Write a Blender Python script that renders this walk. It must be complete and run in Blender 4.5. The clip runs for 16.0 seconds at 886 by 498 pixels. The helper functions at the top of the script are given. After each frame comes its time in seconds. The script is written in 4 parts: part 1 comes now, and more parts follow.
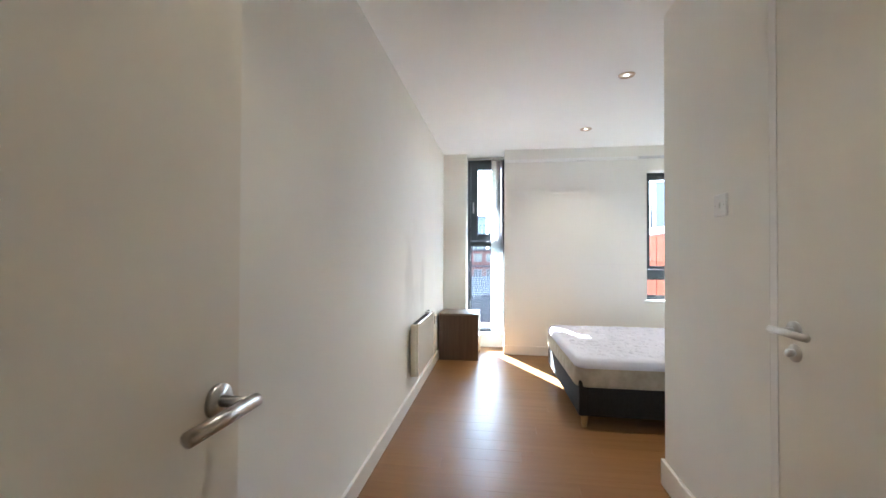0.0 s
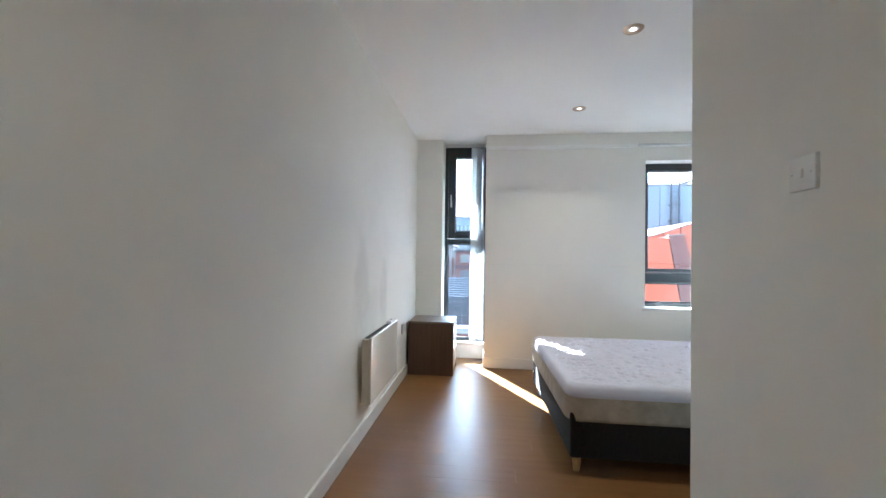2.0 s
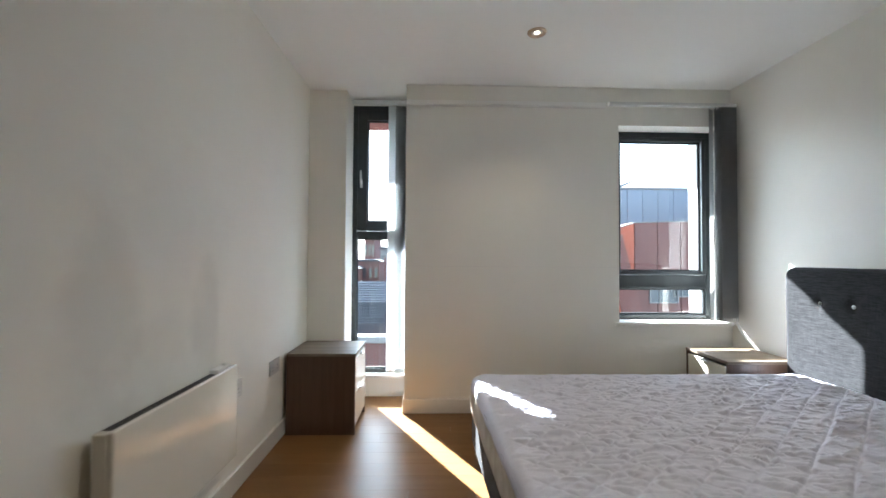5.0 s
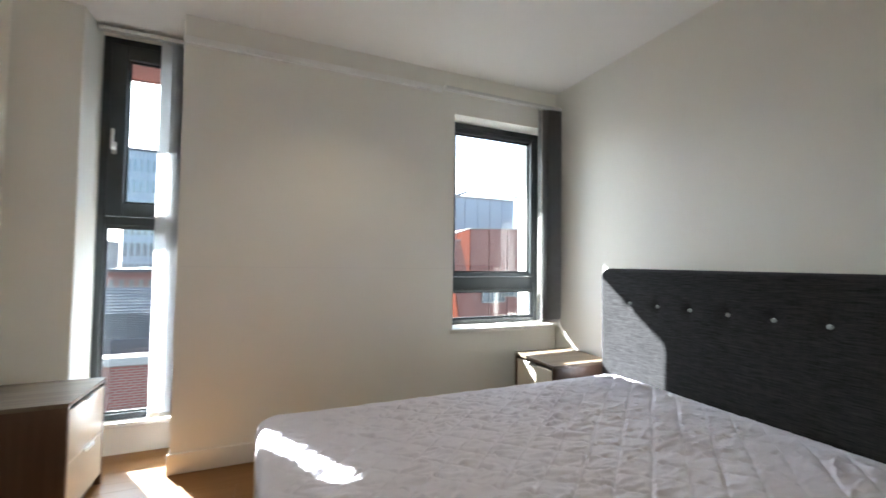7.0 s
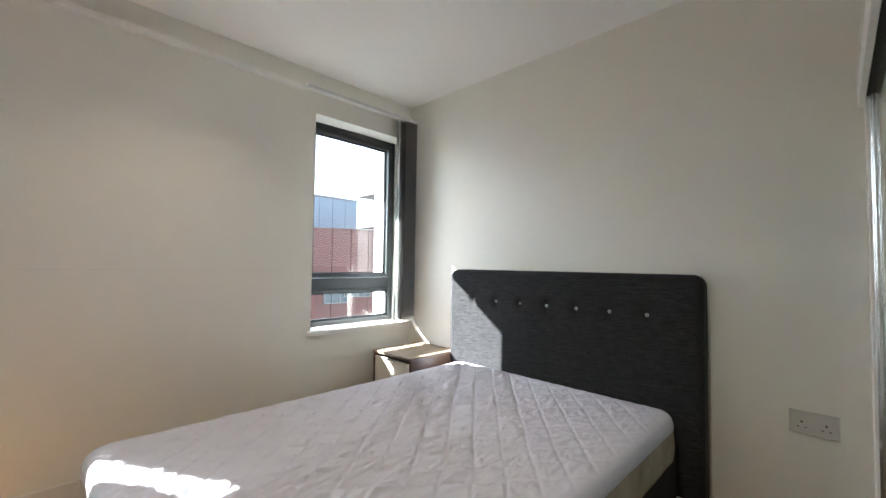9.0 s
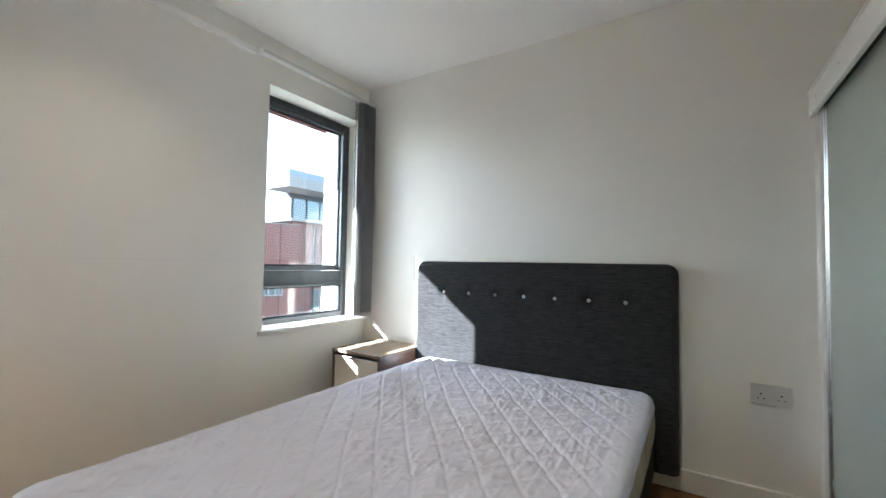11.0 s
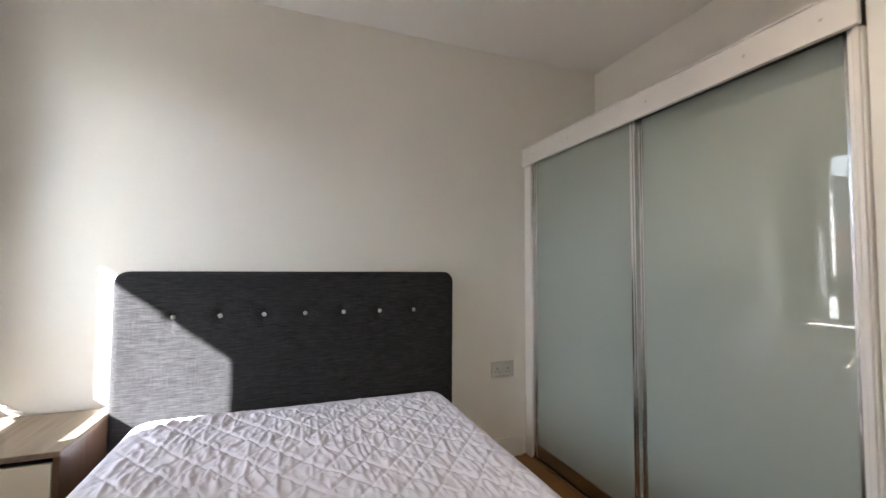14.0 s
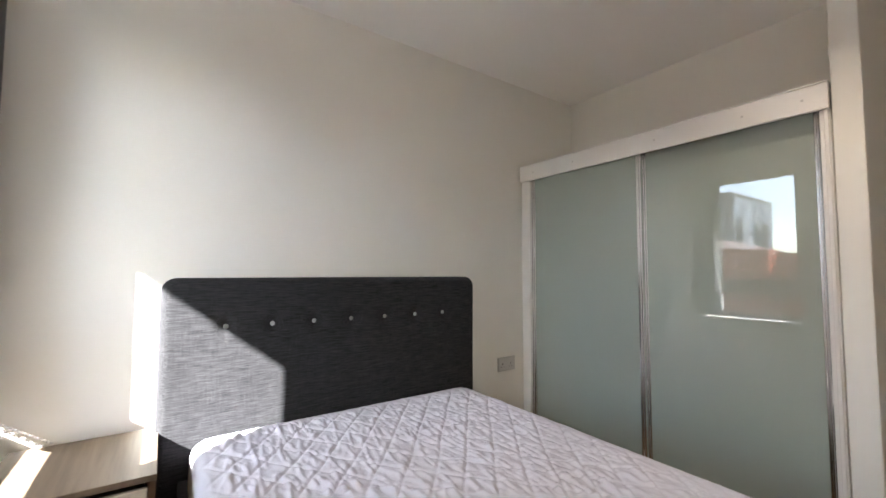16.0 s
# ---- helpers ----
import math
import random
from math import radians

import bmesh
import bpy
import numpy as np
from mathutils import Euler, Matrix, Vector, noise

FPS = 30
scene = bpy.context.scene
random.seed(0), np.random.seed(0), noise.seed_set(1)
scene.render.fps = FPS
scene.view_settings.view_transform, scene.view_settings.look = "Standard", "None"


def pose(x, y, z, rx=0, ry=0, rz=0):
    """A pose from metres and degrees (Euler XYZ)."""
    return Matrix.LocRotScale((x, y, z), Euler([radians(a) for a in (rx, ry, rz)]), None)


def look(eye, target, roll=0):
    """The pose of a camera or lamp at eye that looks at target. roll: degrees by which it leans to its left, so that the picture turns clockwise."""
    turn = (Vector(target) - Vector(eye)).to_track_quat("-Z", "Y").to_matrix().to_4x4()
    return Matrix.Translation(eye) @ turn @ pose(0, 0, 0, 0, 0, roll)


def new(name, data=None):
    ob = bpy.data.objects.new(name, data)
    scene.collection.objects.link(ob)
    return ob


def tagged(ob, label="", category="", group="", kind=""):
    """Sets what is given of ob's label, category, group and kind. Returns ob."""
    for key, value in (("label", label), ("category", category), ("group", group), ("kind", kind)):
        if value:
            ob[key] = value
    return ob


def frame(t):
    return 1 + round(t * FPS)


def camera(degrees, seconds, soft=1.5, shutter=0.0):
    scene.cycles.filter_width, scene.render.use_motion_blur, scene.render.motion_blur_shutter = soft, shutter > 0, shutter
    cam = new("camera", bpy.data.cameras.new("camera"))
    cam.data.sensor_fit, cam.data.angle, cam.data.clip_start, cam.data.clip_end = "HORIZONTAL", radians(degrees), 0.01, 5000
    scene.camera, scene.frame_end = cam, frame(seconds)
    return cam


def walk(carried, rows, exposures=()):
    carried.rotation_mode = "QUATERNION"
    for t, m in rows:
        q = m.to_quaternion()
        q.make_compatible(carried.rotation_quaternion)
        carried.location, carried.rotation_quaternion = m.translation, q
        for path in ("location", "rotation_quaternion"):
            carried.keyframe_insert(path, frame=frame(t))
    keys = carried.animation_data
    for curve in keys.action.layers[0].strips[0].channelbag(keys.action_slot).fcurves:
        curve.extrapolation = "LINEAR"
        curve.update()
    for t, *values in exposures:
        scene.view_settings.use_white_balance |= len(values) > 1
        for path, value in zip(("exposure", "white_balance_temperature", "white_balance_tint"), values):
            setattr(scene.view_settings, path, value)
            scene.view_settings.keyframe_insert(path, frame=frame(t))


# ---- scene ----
cam = camera(95.6, 16.0, 1.5, 0.5)
PATH = [
    (0, (0.387, 1.956, 1.196), (0.107, 3.936, 1.221), 0.2),
    (0.5, (0.419, 2.068, 1.197), (0.141, 4.049, 1.219), 0.3),
    (1, (0.427, 2.23, 1.197), (0.164, 4.212, 1.223), 0.5),
    (1.5, (0.426, 2.365, 1.19), (0.187, 4.35, 1.218), 0.5),
    (2, (0.469, 2.575, 1.177), (0.249, 4.563, 1.206), 0.8),
    (2.5, (0.493, 2.745, 1.161), (0.297, 4.735, 1.198), 0.9),
    (3, (0.524, 2.962, 1.164), (0.348, 4.954, 1.2), 1.2),
    (3.2, (0.496, 3.043, 1.174), (0.348, 5.037, 1.208), 0.7),
    (5.5, (0.755, 4.027, 1.106), (0.884, 6.021, 1.167), 0.9),
    (6, (0.861, 4.175, 1.071), (1.126, 6.155, 1.157), 1.0),
    (6.5, (0.869, 4.294, 1.101), (1.399, 6.221, 1.175), 0.9),
    (7, (0.902, 4.324, 1.122), (1.688, 6.161, 1.191), 0.8),
    (7.5, (0.87, 4.333, 1.108), (1.905, 6.042, 1.197), 0.6),
    (8, (0.803, 4.329, 1.131), (2.047, 5.892, 1.213), 0.7),
    (8.5, (0.768, 4.279, 1.135), (2.124, 5.747, 1.214), 0.8),
    (11, (0.589, 4.655, 1.083), (2.28, 5.719, 1.159), 1.0),
    (11.5, (0.661, 4.792, 1.094), (2.452, 5.681, 1.163), 0.9),
    (12, (0.709, 4.88, 1.102), (2.596, 5.54, 1.173), 0.5),
    (12.5, (0.68, 5.058, 1.118), (2.654, 5.369, 1.199), 0.6),
    (13, (0.699, 5.174, 1.128), (2.698, 5.142, 1.198), 0.6),
    (13.5, (0.737, 5.397, 1.1), (2.69, 4.979, 1.205), 0.4),
    (14, (0.762, 5.569, 1.126), (2.631, 4.865, 1.218), 0.3),
    (14.5, (0.813, 5.787, 1.142), (2.582, 4.858, 1.23), 0.5),
    (15, (0.913, 5.959, 1.14), (2.618, 4.919, 1.228), 0.5),
    (15.5, (0.943, 6.093, 1.155), (2.619, 5.006, 1.25), 0.5),
    (16, (0.94, 6.27, 1.132), (2.577, 5.127, 1.244), 0.2),
]
walk(cam, [(t, look(eye, target, roll)) for t, eye, target, roll in PATH], [(0, 5.12, 5400, 5), (1.2, 4.83, 5100, 4), (3, 4.42, 5200, 4), (5.5, 3.88, 5700, 5), (8.5, 4.1, 5950, 6), (11, 4.25, 5600, 4), (12.5, 4.25, 6050, 9), (16, 4.2, 6150, 11)])

# ---- world, sun, exposure ----
SUN_WAY = Vector((0.56, -1.0, -0.79)).normalized()
sun = new("sun", bpy.data.lights.new("sun", "SUN"))
sun.data.energy, sun.data.angle, sun.data.color = 4.6, radians(0.53), (1.0, 0.96, 0.90)
sun.matrix_world = look((0, 0, 30), Vector((0, 0, 30)) + SUN_WAY)

world = bpy.data.worlds.new("world")
scene.world = world
world.use_nodes = True
wn, wl = world.node_tree.nodes, world.node_tree.links
wn.clear()
sky = wn.new("ShaderNodeTexSky")
sky.sky_type, sky.sun_disc = "NISHITA", False
sky.sun_elevation = math.asin(-SUN_WAY.z)
sky.dust_density = 1.0
sky.sun_rotation = math.atan2(-SUN_WAY.x, -SUN_WAY.y)
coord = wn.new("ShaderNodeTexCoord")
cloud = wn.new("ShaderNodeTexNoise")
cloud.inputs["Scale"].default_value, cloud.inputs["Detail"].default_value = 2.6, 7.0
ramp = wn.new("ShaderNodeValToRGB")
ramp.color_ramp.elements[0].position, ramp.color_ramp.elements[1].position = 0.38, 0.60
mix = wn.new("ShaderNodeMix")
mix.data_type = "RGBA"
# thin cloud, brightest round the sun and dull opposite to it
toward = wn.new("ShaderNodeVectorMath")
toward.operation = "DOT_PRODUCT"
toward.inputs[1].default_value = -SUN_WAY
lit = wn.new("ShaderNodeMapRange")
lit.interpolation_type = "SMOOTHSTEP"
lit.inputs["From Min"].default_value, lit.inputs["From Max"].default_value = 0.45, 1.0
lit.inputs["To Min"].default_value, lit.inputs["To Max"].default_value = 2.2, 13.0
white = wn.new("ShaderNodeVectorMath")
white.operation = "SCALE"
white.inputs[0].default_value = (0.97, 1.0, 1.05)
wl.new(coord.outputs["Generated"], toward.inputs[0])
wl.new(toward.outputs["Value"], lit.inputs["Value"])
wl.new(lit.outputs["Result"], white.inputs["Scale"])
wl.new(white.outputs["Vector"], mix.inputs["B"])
back = wn.new("ShaderNodeBackground")
back.inputs["Strength"].default_value = 0.10
out = wn.new("ShaderNodeOutputWorld")
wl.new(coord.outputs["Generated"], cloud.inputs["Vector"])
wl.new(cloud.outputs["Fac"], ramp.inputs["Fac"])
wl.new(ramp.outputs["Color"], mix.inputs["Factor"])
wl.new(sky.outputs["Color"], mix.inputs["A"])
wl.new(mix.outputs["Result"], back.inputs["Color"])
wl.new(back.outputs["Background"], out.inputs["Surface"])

scene.cycles.diffuse_bounces = 12

# ---- materials ----
def shade(name, base, rough=0.5, metal=0.0, other=None, scale=8.0, spread=0.5, bump=0.0, bump_scale=60.0, rough_var=0.0,
          stretch=(1, 1, 1), spec=0.5, island=0.0, coat=0.0):
    """A surface with colour drifting between two tones, grain in the relief and gloss."""
    m = bpy.data.materials.new(name)
    m.use_nodes = True
    n, l = m.node_tree.nodes, m.node_tree.links
    b = n["Principled BSDF"]
    b.inputs["Metallic"].default_value = metal
    b.inputs["Roughness"].default_value = rough
    b.inputs["Specular IOR Level"].default_value = spec
    b.inputs["Coat Weight"].default_value = coat
    tc, mp = n.new("ShaderNodeTexCoord"), n.new("ShaderNodeMapping")
    mp.inputs["Scale"].default_value = stretch
    l.new(tc.outputs["Object"], mp.inputs["Vector"])
    t1 = n.new("ShaderNodeTexNoise")
    t1.inputs["Scale"].default_value, t1.inputs["Detail"].default_value, t1.inputs["Roughness"].default_value = scale, 6, 0.6
    l.new(mp.outputs["Vector"], t1.inputs["Vector"])
    mx = n.new("ShaderNodeMix")
    mx.data_type = "RGBA"
    other = other or tuple(c * 0.88 for c in base)
    mx.inputs["A"].default_value, mx.inputs["B"].default_value = (*base, 1), (*other, 1)
    rm = n.new("ShaderNodeMapRange")
    rm.inputs["From Min"].default_value, rm.inputs["From Max"].default_value = 0.5 - spread / 2, 0.5 + spread / 2
    l.new(t1.outputs["Fac"], rm.inputs["Value"])
    l.new(rm.outputs["Result"], mx.inputs["Factor"])
    col = mx.outputs["Result"]
    if island:
        inf = n.new("ShaderNodeObjectInfo")
        hs = n.new("ShaderNodeHueSaturation")
        mr = n.new("ShaderNodeMapRange")
        mr.inputs["To Min"].default_value, mr.inputs["To Max"].default_value = 1 - island, 1 + island
        l.new(inf.outputs["Random"], mr.inputs["Value"])
        l.new(mr.outputs["Result"], hs.inputs["Value"])
        l.new(col, hs.inputs["Color"])
        col = hs.outputs["Color"]
    l.new(col, b.inputs["Base Color"])
    if rough_var:
        rr = n.new("ShaderNodeMapRange")
        rr.inputs["To Min"].default_value, rr.inputs["To Max"].default_value = rough - rough_var, rough + rough_var
        l.new(t1.outputs["Fac"], rr.inputs["Value"])
        l.new(rr.outputs["Result"], b.inputs["Roughness"])
    if bump:
        t2 = n.new("ShaderNodeTexNoise")
        t2.inputs["Scale"].default_value, t2.inputs["Detail"].default_value = bump_scale, 4
        l.new(mp.outputs["Vector"], t2.inputs["Vector"])
        bp = n.new("ShaderNodeBump")
        bp.inputs["Strength"].default_value, bp.inputs["Distance"].default_value = bump, 0.002
        l.new(t2.outputs["Fac"], bp.inputs["Height"])
        l.new(bp.outputs["Normal"], b.inputs["Normal"])
    return m


def wood(name, base, dark, rough, along="Y", scale=1.0, island=0.0, coat=0.0, spec=0.5):
    """Wood with long grain and fine streaks running along one axis."""
    st = {"X": (0.5, 9, 9), "Y": (9, 0.5, 9), "Z": (9, 9, 0.5)}[along]
    m = shade(name, base, rough, other=dark, scale=4.0 * scale, spread=0.55, bump=0.12, bump_scale=22 * scale, rough_var=0.06,
              stretch=st, island=island, coat=coat, spec=spec)
    return m


def fabric(name, base, pale, thread=760.0):
    """Slubby woven linen: two crossed sets of stretched thread noise."""
    m = bpy.data.materials.new(name)
    m.use_nodes = True
    n, l = m.node_tree.nodes, m.node_tree.links
    b = n["Principled BSDF"]
    b.inputs["Roughness"].default_value, b.inputs["Specular IOR Level"].default_value = 0.95, 0.08
    b.inputs["Sheen Weight"].default_value, b.inputs["Sheen Roughness"].default_value = 0.07, 0.35
    tc = n.new("ShaderNodeTexCoord")
    facs = []
    for st, weight in (((thread, 18, thread * 0.7), 0.70), ((thread, thread, 20), 0.36), ((60, 6, 170), 0.16)):
        mp, tx, wt = n.new("ShaderNodeMapping"), n.new("ShaderNodeTexNoise"), n.new("ShaderNodeMath")
        mp.inputs["Scale"].default_value = st
        tx.inputs["Scale"].default_value, tx.inputs["Detail"].default_value = 1.0, 3
        wt.operation = "MULTIPLY"
        wt.inputs[1].default_value = weight
        l.new(tc.outputs["Object"], mp.inputs["Vector"])
        l.new(mp.outputs["Vector"], tx.inputs["Vector"])
        l.new(tx.outputs["Fac"], wt.inputs[0])
        facs.append(wt.outputs["Value"])
    first, ad = n.new("ShaderNodeMath"), n.new("ShaderNodeMath")
    first.operation = ad.operation = "ADD"
    l.new(facs[0], first.inputs[0])
    l.new(facs[1], first.inputs[1])
    l.new(first.outputs["Value"], ad.inputs[0])
    l.new(facs[2], ad.inputs[1])
    rm = n.new("ShaderNodeMapRange")
    rm.inputs["From Min"].default_value, rm.inputs["From Max"].default_value = 0.36, 0.88
    l.new(ad.outputs["Value"], rm.inputs["Value"])
    mx = n.new("ShaderNodeMix")
    mx.data_type = "RGBA"
    mx.inputs["A"].default_value, mx.inputs["B"].default_value = (*base, 1), (*pale, 1)
    l.new(rm.outputs["Result"], mx.inputs["Factor"])
    l.new(mx.outputs["Result"], b.inputs["Base Color"])
    bp = n.new("ShaderNodeBump")
    bp.inputs["Strength"].default_value, bp.inputs["Distance"].default_value = 0.5, 0.001
    l.new(ad.outputs["Value"], bp.inputs["Height"])
    l.new(bp.outputs["Normal"], b.inputs["Normal"])
    return m


def glass(name, tint=(1, 1, 1)):
    """A thin clear pane: straight through, with a Fresnel gloss."""
    m = bpy.data.materials.new(name)
    m.use_nodes = True
    n, l = m.node_tree.nodes, m.node_tree.links
    n.remove(n["Principled BSDF"])
    t, g, w, x = n.new("ShaderNodeBsdfTransparent"), n.new("ShaderNodeBsdfGlossy"), n.new("ShaderNodeLayerWeight"), n.new("ShaderNodeMixShader")
    t.inputs["Color"].default_value = (*tint, 1)
    g.inputs["Roughness"].default_value = 0.0
    w.inputs["Blend"].default_value = 0.5
    p, f = n.new("ShaderNodeMath"), n.new("ShaderNodeMath")
    p.operation, f.operation = "POWER", "MULTIPLY_ADD"
    p.inputs[1].default_value, f.inputs[1].default_value, f.inputs[2].default_value = 5.0, 0.88, 0.065
    l.new(w.outputs["Facing"], p.inputs[0])
    l.new(p.outputs["Value"], f.inputs[0])
    l.new(f.outputs["Value"], x.inputs["Fac"])
    l.new(t.outputs["BSDF"], x.inputs[1])
    l.new(g.outputs["BSDF"], x.inputs[2])
    l.new(x.outputs["Shader"], n["Material Output"].inputs["Surface"])
    return m


def glow(name, colour, strength):
    m = bpy.data.materials.new(name)
    m.use_nodes = True
    b = m.node_tree.nodes["Principled BSDF"]
    b.inputs["Base Color"].default_value = (*colour, 1)
    b.inputs["Emission Color"].default_value = (*colour, 1)
    b.inputs["Emission Strength"].default_value = strength
    return m


WALL = shade("wall_paint", (0.86, 0.845, 0.79), 0.72, other=(0.83, 0.815, 0.76), scale=1.7, bump=0.12, bump_scale=160, rough_var=0.08, spec=0.2)
CEIL = shade("ceiling_paint", (0.87, 0.86, 0.835), 0.8, other=(0.84, 0.83, 0.805), scale=1.2, bump=0.06, bump_scale=140)
TRIM = shade("satin_trim_paint", (0.82, 0.80, 0.76), 0.32, other=(0.78, 0.76, 0.72), scale=6, bump=0.05, bump_scale=60, rough_var=0.06)
SILL = shade("sill_paint", (0.80, 0.78, 0.74), 0.55, other=(0.76, 0.74, 0.70), scale=6, bump=0.05, bump_scale=60)
DOORP = shade("door_paint", (0.80, 0.76, 0.67), 0.4, other=(0.77, 0.73, 0.64), scale=2.5, bump=0.05, bump_scale=90, rough_var=0.06)
LAMINATE = wood("floor_laminate", (0.25, 0.126, 0.043), (0.20, 0.096, 0.031), 0.36, "X", 0.6, island=0.07, spec=0.28)
SUBFLOOR = shade("subfloor", (0.10, 0.055, 0.025), 0.8, scale=5)
WALNUT = wood("walnut_carcass", (0.115, 0.066, 0.040), (0.070, 0.038, 0.022), 0.42, "Z")
WALNUT_TOP = wood("walnut_top", (0.23, 0.175, 0.12), (0.125, 0.09, 0.06), 0.5, "X")
CREAM = shade("cream_drawer_front", (0.74, 0.70, 0.60), 0.22, other=(0.70, 0.66, 0.56), scale=3, rough_var=0.05)
BEECH = wood("beech_leg", (0.55, 0.36, 0.17), (0.45, 0.27, 0.12), 0.4, "Z")
CHARCOAL = fabric("charcoal_linen", (0.0065, 0.0058, 0.0070), (0.058, 0.0585, 0.061), 640.0)
QUILT = shade("quilted_cotton", (0.67, 0.67, 0.76), 0.85, other=(0.635, 0.635, 0.725), scale=12, bump=0.35, bump_scale=420, spec=0.2)
BORDER = shade("mattress_border", (0.55, 0.50, 0.42), 0.85, other=(0.33, 0.28, 0.22), scale=9, bump=0.3, bump_scale=260, spec=0.2)
FRAME = shade("grey_window_frame", (0.035, 0.042, 0.046), 0.38, other=(0.045, 0.053, 0.057), scale=10, bump=0.04, bump_scale=300)
GASKET = shade("black_rubber_gasket", (0.012, 0.012, 0.013), 0.7, scale=20)
GLASS = glass("window_glass", (0.97, 0.99, 0.985))
STEEL = shade("satin_steel", (0.62, 0.60, 0.57), 0.32, 1.0, other=(0.58, 0.56, 0.53), scale=40, rough_var=0.03)
RIM = shade("warm_brushed_rim", (0.50, 0.38, 0.27), 0.34, 1.0, other=(0.42, 0.31, 0.22), scale=40, rough_var=0.06)
ALU = shade("brushed_aluminium", (0.66, 0.66, 0.66), 0.26, 1.0, other=(0.83, 0.83, 0.82), scale=10, stretch=(9, 9, 0.5), rough_var=0.05)
# rail metal with the brown reflection of the floor put into its colour
TINTED_ALU = shade("floor_tinted_metal", (0.30, 0.24, 0.18), 0.35, 1.0, scale=20)
PANEL = shade("back_painted_glass", (0.365, 0.405, 0.36), 0.008, other=(0.355, 0.395, 0.35), scale=1.0, spec=0.9, coat=0.3)
PLASTIC = shade("white_plastic", (0.78, 0.77, 0.74), 0.3, other=(0.74, 0.73, 0.70), scale=20)
GLOSSW = shade("white_gloss_plastic", (0.90, 0.895, 0.87), 0.3, other=(0.87, 0.865, 0.84), scale=20)
SOCKET = shade("dulled_socket_plastic", (0.62, 0.61, 0.58), 0.4, other=(0.58, 0.57, 0.54), scale=20)
SLOT = shade("dark_slot", (0.02, 0.02, 0.02), 0.6, scale=20)
ENAMEL = shade("cream_enamel", (0.74, 0.71, 0.63), 0.13, other=(0.71, 0.68, 0.60), scale=3, rough_var=0.03)
def translucent(m, share):
    """Lets light through a thin cloth as well as off it."""
    n, l = m.node_tree.nodes, m.node_tree.links
    t, x = n.new("ShaderNodeBsdfTranslucent"), n.new("ShaderNodeMixShader")
    b = n["Principled BSDF"]
    l.new(b.inputs["Base Color"].links[0].from_socket, t.inputs["Color"])
    x.inputs["Fac"].default_value = share
    l.new(b.outputs["BSDF"], x.inputs[1])
    l.new(t.outputs["BSDF"], x.inputs[2])
    l.new(x.outputs["Shader"], n["Material Output"].inputs["Surface"])
    return m


VANE = shade("grey_blind_fabric", (0.46, 0.46, 0.455), 0.85, other=(0.42, 0.42, 0.415), scale=30, bump=0.3, bump_scale=500, spec=0.2)
translucent(VANE, 0.30)
# same blind cloth, its colour lightened for the daylight at the tall window
LIT_VANE = translucent(shade("lit_blind_fabric", (0.86, 0.87, 0.88), 0.85, other=(0.83, 0.84, 0.85), scale=30, bump=0.3, bump_scale=500, spec=0.2), 0.5)
RAIL = shade("blind_rail", (0.70, 0.70, 0.69), 0.35, other=(0.62, 0.62, 0.61), scale=20)
BEAD = shade("clear_bead_chain", (0.82, 0.81, 0.83), 0.2, scale=20)
BUTTON = shade("grey_button", (0.50, 0.53, 0.52), 0.15, other=(0.35, 0.38, 0.37), scale=60, metal=0.4)
LAMP = glow("halogen_lamp", (1.0, 0.80, 0.55), 0.6)
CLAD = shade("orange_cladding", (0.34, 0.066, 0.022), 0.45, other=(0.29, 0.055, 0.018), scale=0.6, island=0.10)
# the orange cladding again, with shade put into a darker plum colour
CLAD_SHADE = shade("shaded_cladding", (0.11, 0.0303, 0.0209), 0.45, other=(0.0935, 0.0253, 0.0182), scale=0.6)
WHITE_CLAD = shade("white_cladding", (0.15, 0.18, 0.22), 0.4, other=(0.13, 0.16, 0.2), scale=0.2, island=0.06)
def brickwork(name, red, dark, joint):
    """Far brick walls, with courses at their true size."""
    m = shade(name, red, 0.9, other=dark, scale=5)
    n, l = m.node_tree.nodes, m.node_tree.links
    b = n["Principled BSDF"]
    col = b.inputs["Base Color"].links[0].from_socket
    tc, sp, cb, br = n.new("ShaderNodeTexCoord"), n.new("ShaderNodeSeparateXYZ"), n.new("ShaderNodeCombineXYZ"), n.new("ShaderNodeTexBrick")
    l.new(tc.outputs["Object"], sp.inputs["Vector"])
    l.new(sp.outputs["X"], cb.inputs["X"])
    l.new(sp.outputs["Z"], cb.inputs["Y"])
    l.new(cb.outputs["Vector"], br.inputs["Vector"])
    br.inputs["Scale"].default_value, br.inputs["Mortar Size"].default_value = 1.0, 0.012
    br.inputs["Brick Width"].default_value, br.inputs["Row Height"].default_value = 0.225, 0.075
    br.inputs["Mortar"].default_value = (*joint, 1)
    l.new(col, br.inputs["Color1"])
    br.inputs["Color2"].default_value = (*dark, 1)
    l.new(br.outputs["Color"], b.inputs["Base Color"])
    return m


BRICK = brickwork("red_brickwork", (0.149, 0.0413, 0.0319), (0.105, 0.0286, 0.0231), (0.132, 0.11, 0.099))
SLATE = shade("grey_slate", (0.039, 0.042, 0.051), 0.7, other=(0.027, 0.03, 0.0372), scale=2)
ROOFMETAL = shade("ribbed_roof", (0.0715, 0.077, 0.0908), 0.85, other=(0.0495, 0.055, 0.0688), scale=1)
PALE = shade("pale_render", (0.2, 0.195, 0.19), 0.8, other=(0.165, 0.16, 0.155), scale=0.5)
DARKGLASS = shade("far_window_glass", (0.025, 0.035, 0.045), 0.08, scale=0.8, other=(0.05, 0.065, 0.08), spec=0.8)
